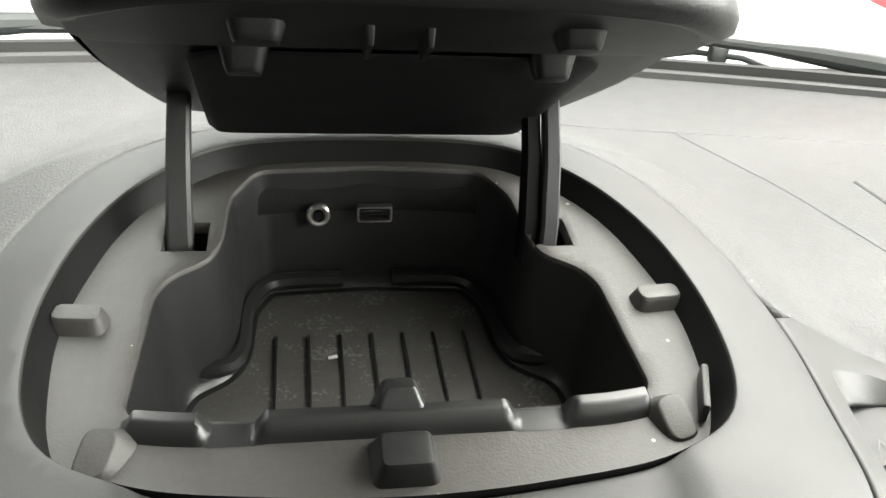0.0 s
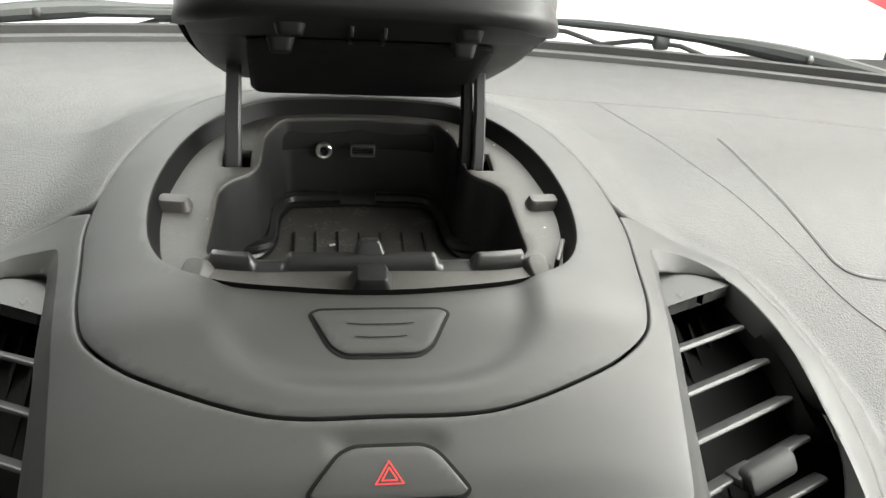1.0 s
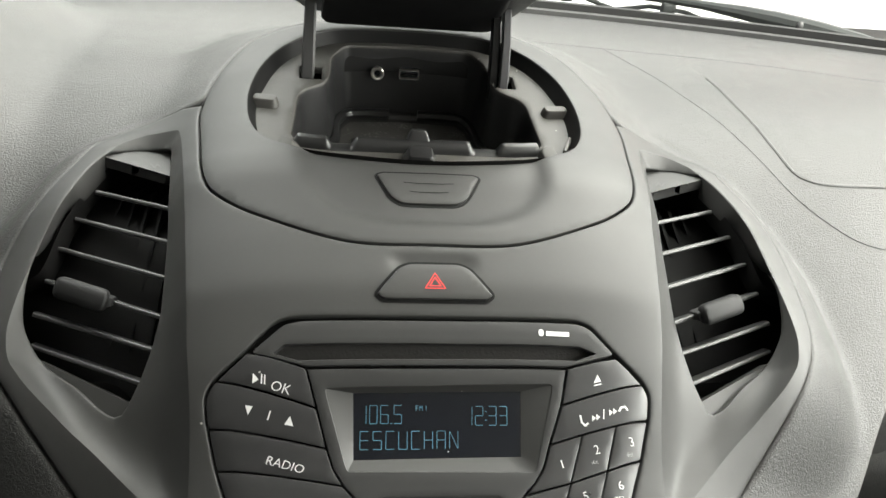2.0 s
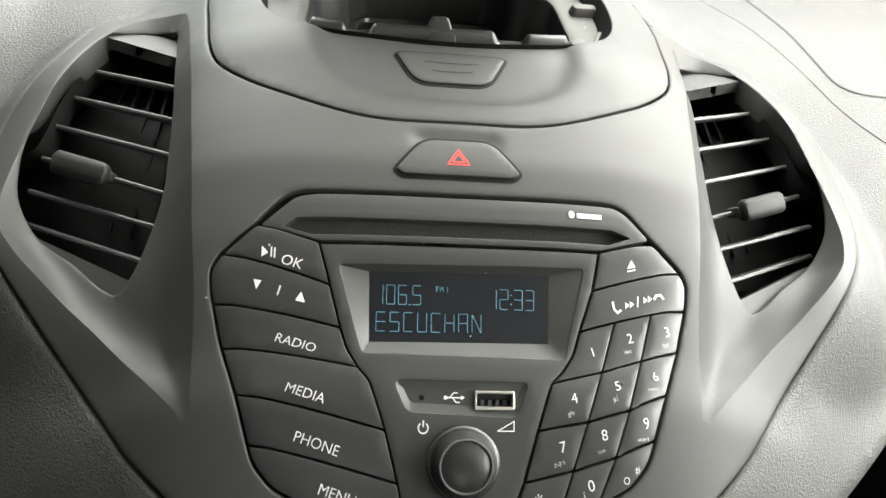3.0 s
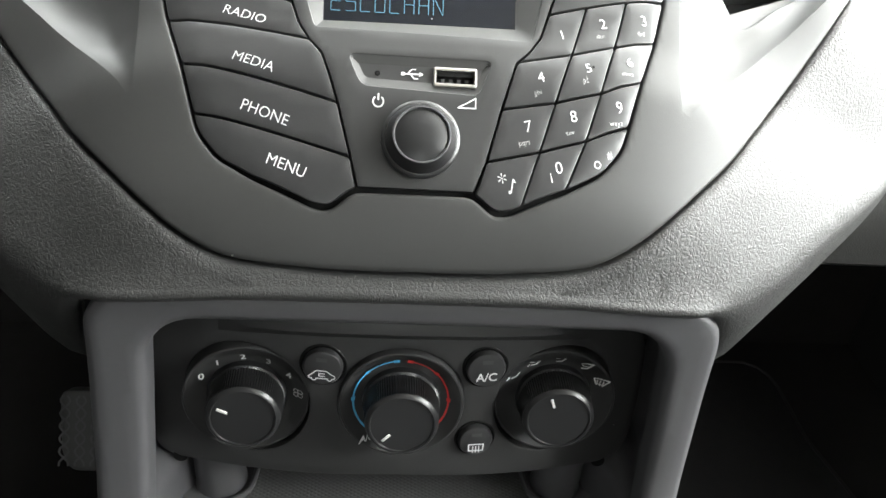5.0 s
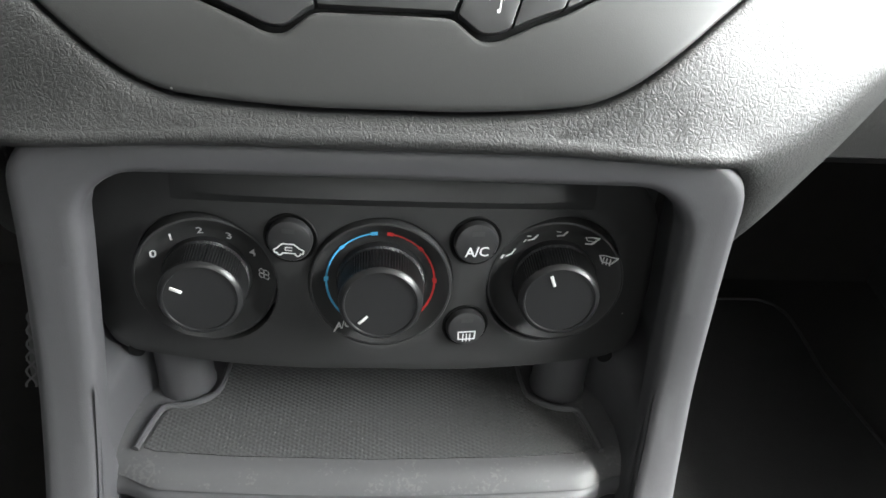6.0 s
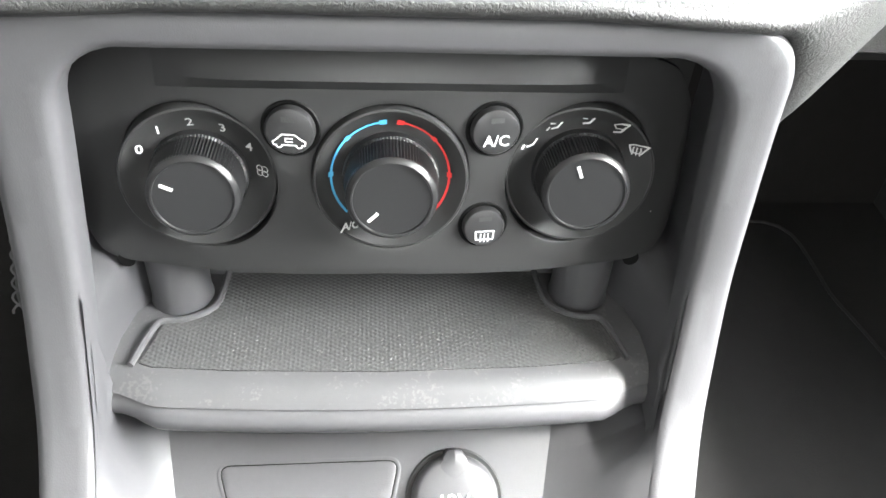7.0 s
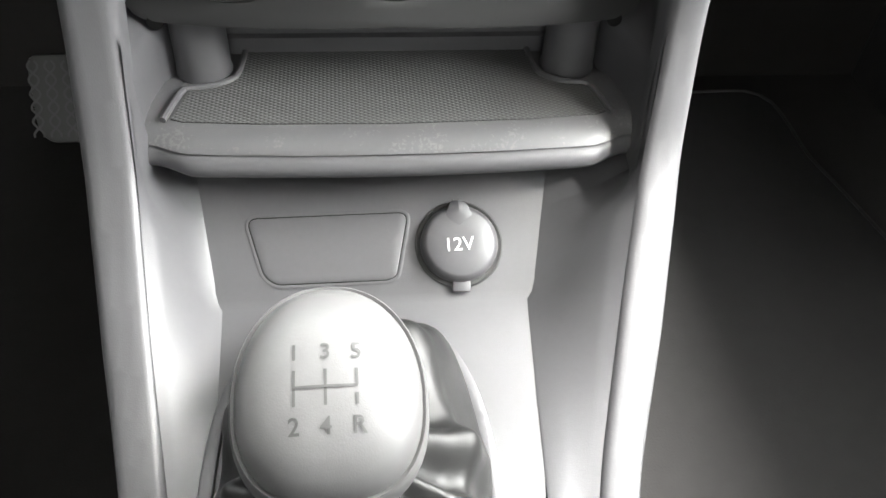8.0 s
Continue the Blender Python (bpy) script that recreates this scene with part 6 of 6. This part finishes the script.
# ---- windscreen foot, wipers and what lies outside ----
seal = thing("windscreen_seal", "black rubber seal along the windscreen foot", "seal", (0, 0.6, 0.8), kind="structure")
sx = np.linspace(-0.7, 0.7, 71)
for k, (dy, dz, h, m) in enumerate(((0.004, 0.0, 0.004, SHELL), (0.012, -0.001, 0.003, PAD), (0.02, 0.002, 0.006, RUBBER))):
    part("seal_strip", loft([[(x, screen_y(x) + dy + a, pad_z(x, min(screen_y(x), 0.62)) + dz + b) for x in sx] for a, b in ((-0.004, -0.004), (-0.003, h), (0.003, h), (0.004, -0.006))], closed=False), m, seal)
pane = thing("windscreen", "clear curved car windscreen", "windscreen", (0, 0.4, 1.0), kind="structure")
GLASS = bpy.data.materials.new("windscreen_glass")
GLASS.use_nodes = True
gb = GLASS.node_tree.nodes["Principled BSDF"]
gb.inputs["Transmission Weight"].default_value, gb.inputs["Roughness"].default_value, gb.inputs["IOR"].default_value = 1.0, 0.0, 1.02
gb.inputs["Base Color"].default_value = (0.97, 0.99, 0.98, 1)
gx = np.linspace(-0.7, 0.7, 29)
glass = part("pane", loft([[(x, screen_y(x) * (1 - t) + 0.03 * t + 0.05, 0.792 + (1.38 - 0.792) * t + 0.03 * math.sin(math.pi * t)) for x in gx] for t in np.linspace(0, 1, 9)], closed=False), GLASS, pane)
glass.visible_shadow = False
cowl = thing("wiper_cowl", "dark plastic cowl below the windscreen", "cowl", (0, 0.7, 0.76), kind="structure")
part("cowl_panel", loft([[(x, screen_y(x) + a, 0.795 - 0.12 * x * x * 0 + b) for x in sx] for a, b in ((0.02, -0.03), (0.05, -0.035), (0.12, -0.04), (0.16, -0.045))], closed=False), WIPER, cowl)
hood = thing("bonnet", "pale painted car bonnet", "bonnet", (0, 1.2, 0.7), kind="structure")
part("bonnet_skin", loft([[(x, screen_y(x) + a, 0.785 + b - 0.08 * x * x) for x in sx] for a, b in ((0.15, -0.06), (0.16, -0.03), (0.3, -0.04), (0.7, -0.12), (1.0, -0.25), (1.02, -0.5))], closed=False), BODY, hood)


def wiper(x0, x1, lift):
    w = thing("windscreen_wiper", "black windscreen wiper lying at the glass foot", "wiper", ((x0 + x1) / 2, 0.7, 0.79), group="windscreen wipers")
    f = lambda t: Vector((x0 + (x1 - x0) * t, screen_y(x0 + (x1 - x0) * t) + 0.115 - 0.02 * t, 0.782 + lift + 0.012 * math.sin(math.pi * t)))
    g = lambda t, d: f(t) + Vector((0, 0, d))
    part("rubber_blade", tube([f(t) + Vector((0, 0, -0.014 - 0.010 * math.sin(math.pi * t))) for t in np.linspace(0, 1, 14)], 0.0035, 8), RUBBER, w)
    part("bridge", tube([g(t, 0.004 + 0.004 * math.sin(math.pi * t)) for t in np.linspace(0.12, 0.88, 14)], [0.003] + [0.0045] * 4 + [0.007, 0.0085, 0.0085, 0.007] + [0.0045] * 4 + [0.003], 10), WIPER, w)
    for t in (0.12, 0.3, 0.7, 0.88):
        part("claw", box(g(t, -0.002), (0.016, 0.010, 0.014), None, 0.003), WIPER, w)
        part("yoke", tube([g(t - 0.09, -0.012), g(t - 0.03, -0.003), g(t + 0.03, -0.003), g(t + 0.09, -0.012)], 0.0025, 8), WIPER, w)
    part("pivot", turned([(0.004, 0), (0.004, 0.006), (0.002, 0.007)], g(0.5, 0.008) + Vector((0, -0.004, 0)), (0, -1, 0.4), 14), SHELL, w)
    part("wiper_arm", tube([g(0.5, 0.008), g(0.75, 0.004), g(1.0, -0.01), g(1.25, -0.03)], 0.005, 8), WIPER, w)


wiper(0.14, 0.72, 0.012)
wiper(-0.55, 0.02, 0.0)
tagged(part("ground", loft([[(-300, -300, -0.3), (300, -300, -0.3)], [(-300, 300, -0.3), (300, 300, -0.3)]], closed=False), CONCRETE), "pale concrete ground outside the car", "ground", kind="structure")

flag = thing("feather_banner", "red fabric feather banner on a grey pole", "banner", (1.62, 2.0, -0.3))
part("pole", tube([(1.645, 2.0, -0.3), (1.645, 2.0, 0.6), (1.64, 2.0, 1.0), (1.63, 2.0, 1.12)], [0.014, 0.012, 0.009, 0.006], 10), WIPER, flag)
part("cloth", loft([[(1.25 + 0.39 * f, 2.0 + 0.01 * math.sin(9 * f + 2 * z) + 0.004, (0.545 - 0.36 * (0.39 * f)) * (1 - z) + (1.0 + 0.1 * math.sin(math.pi * f * 0.5)) * z) for f in np.linspace(0, 1, 14)] for z in np.linspace(0, 1, 12)], closed=False), BANNER, flag)
# added glowing spots in place of two amber glints; no lamp known here
AMBER = glow("amber_glow", (1.0, 0.22, 0.06), 1.2)
for x in (-0.28, -0.178):
    lamp = thing("amber_spot", "small glowing amber spot added beyond the windscreen", "lamp", (x, 1.2, 0.61), group="amber marker lamps")
    part("lens", turned([(0.010, 0.0), (0.0095, 0.004), (0.006, 0.008), (0.001, 0.0095)], (x, 1.2, 0.616), (0, -0.8, 0.6), 16), AMBER, lamp)
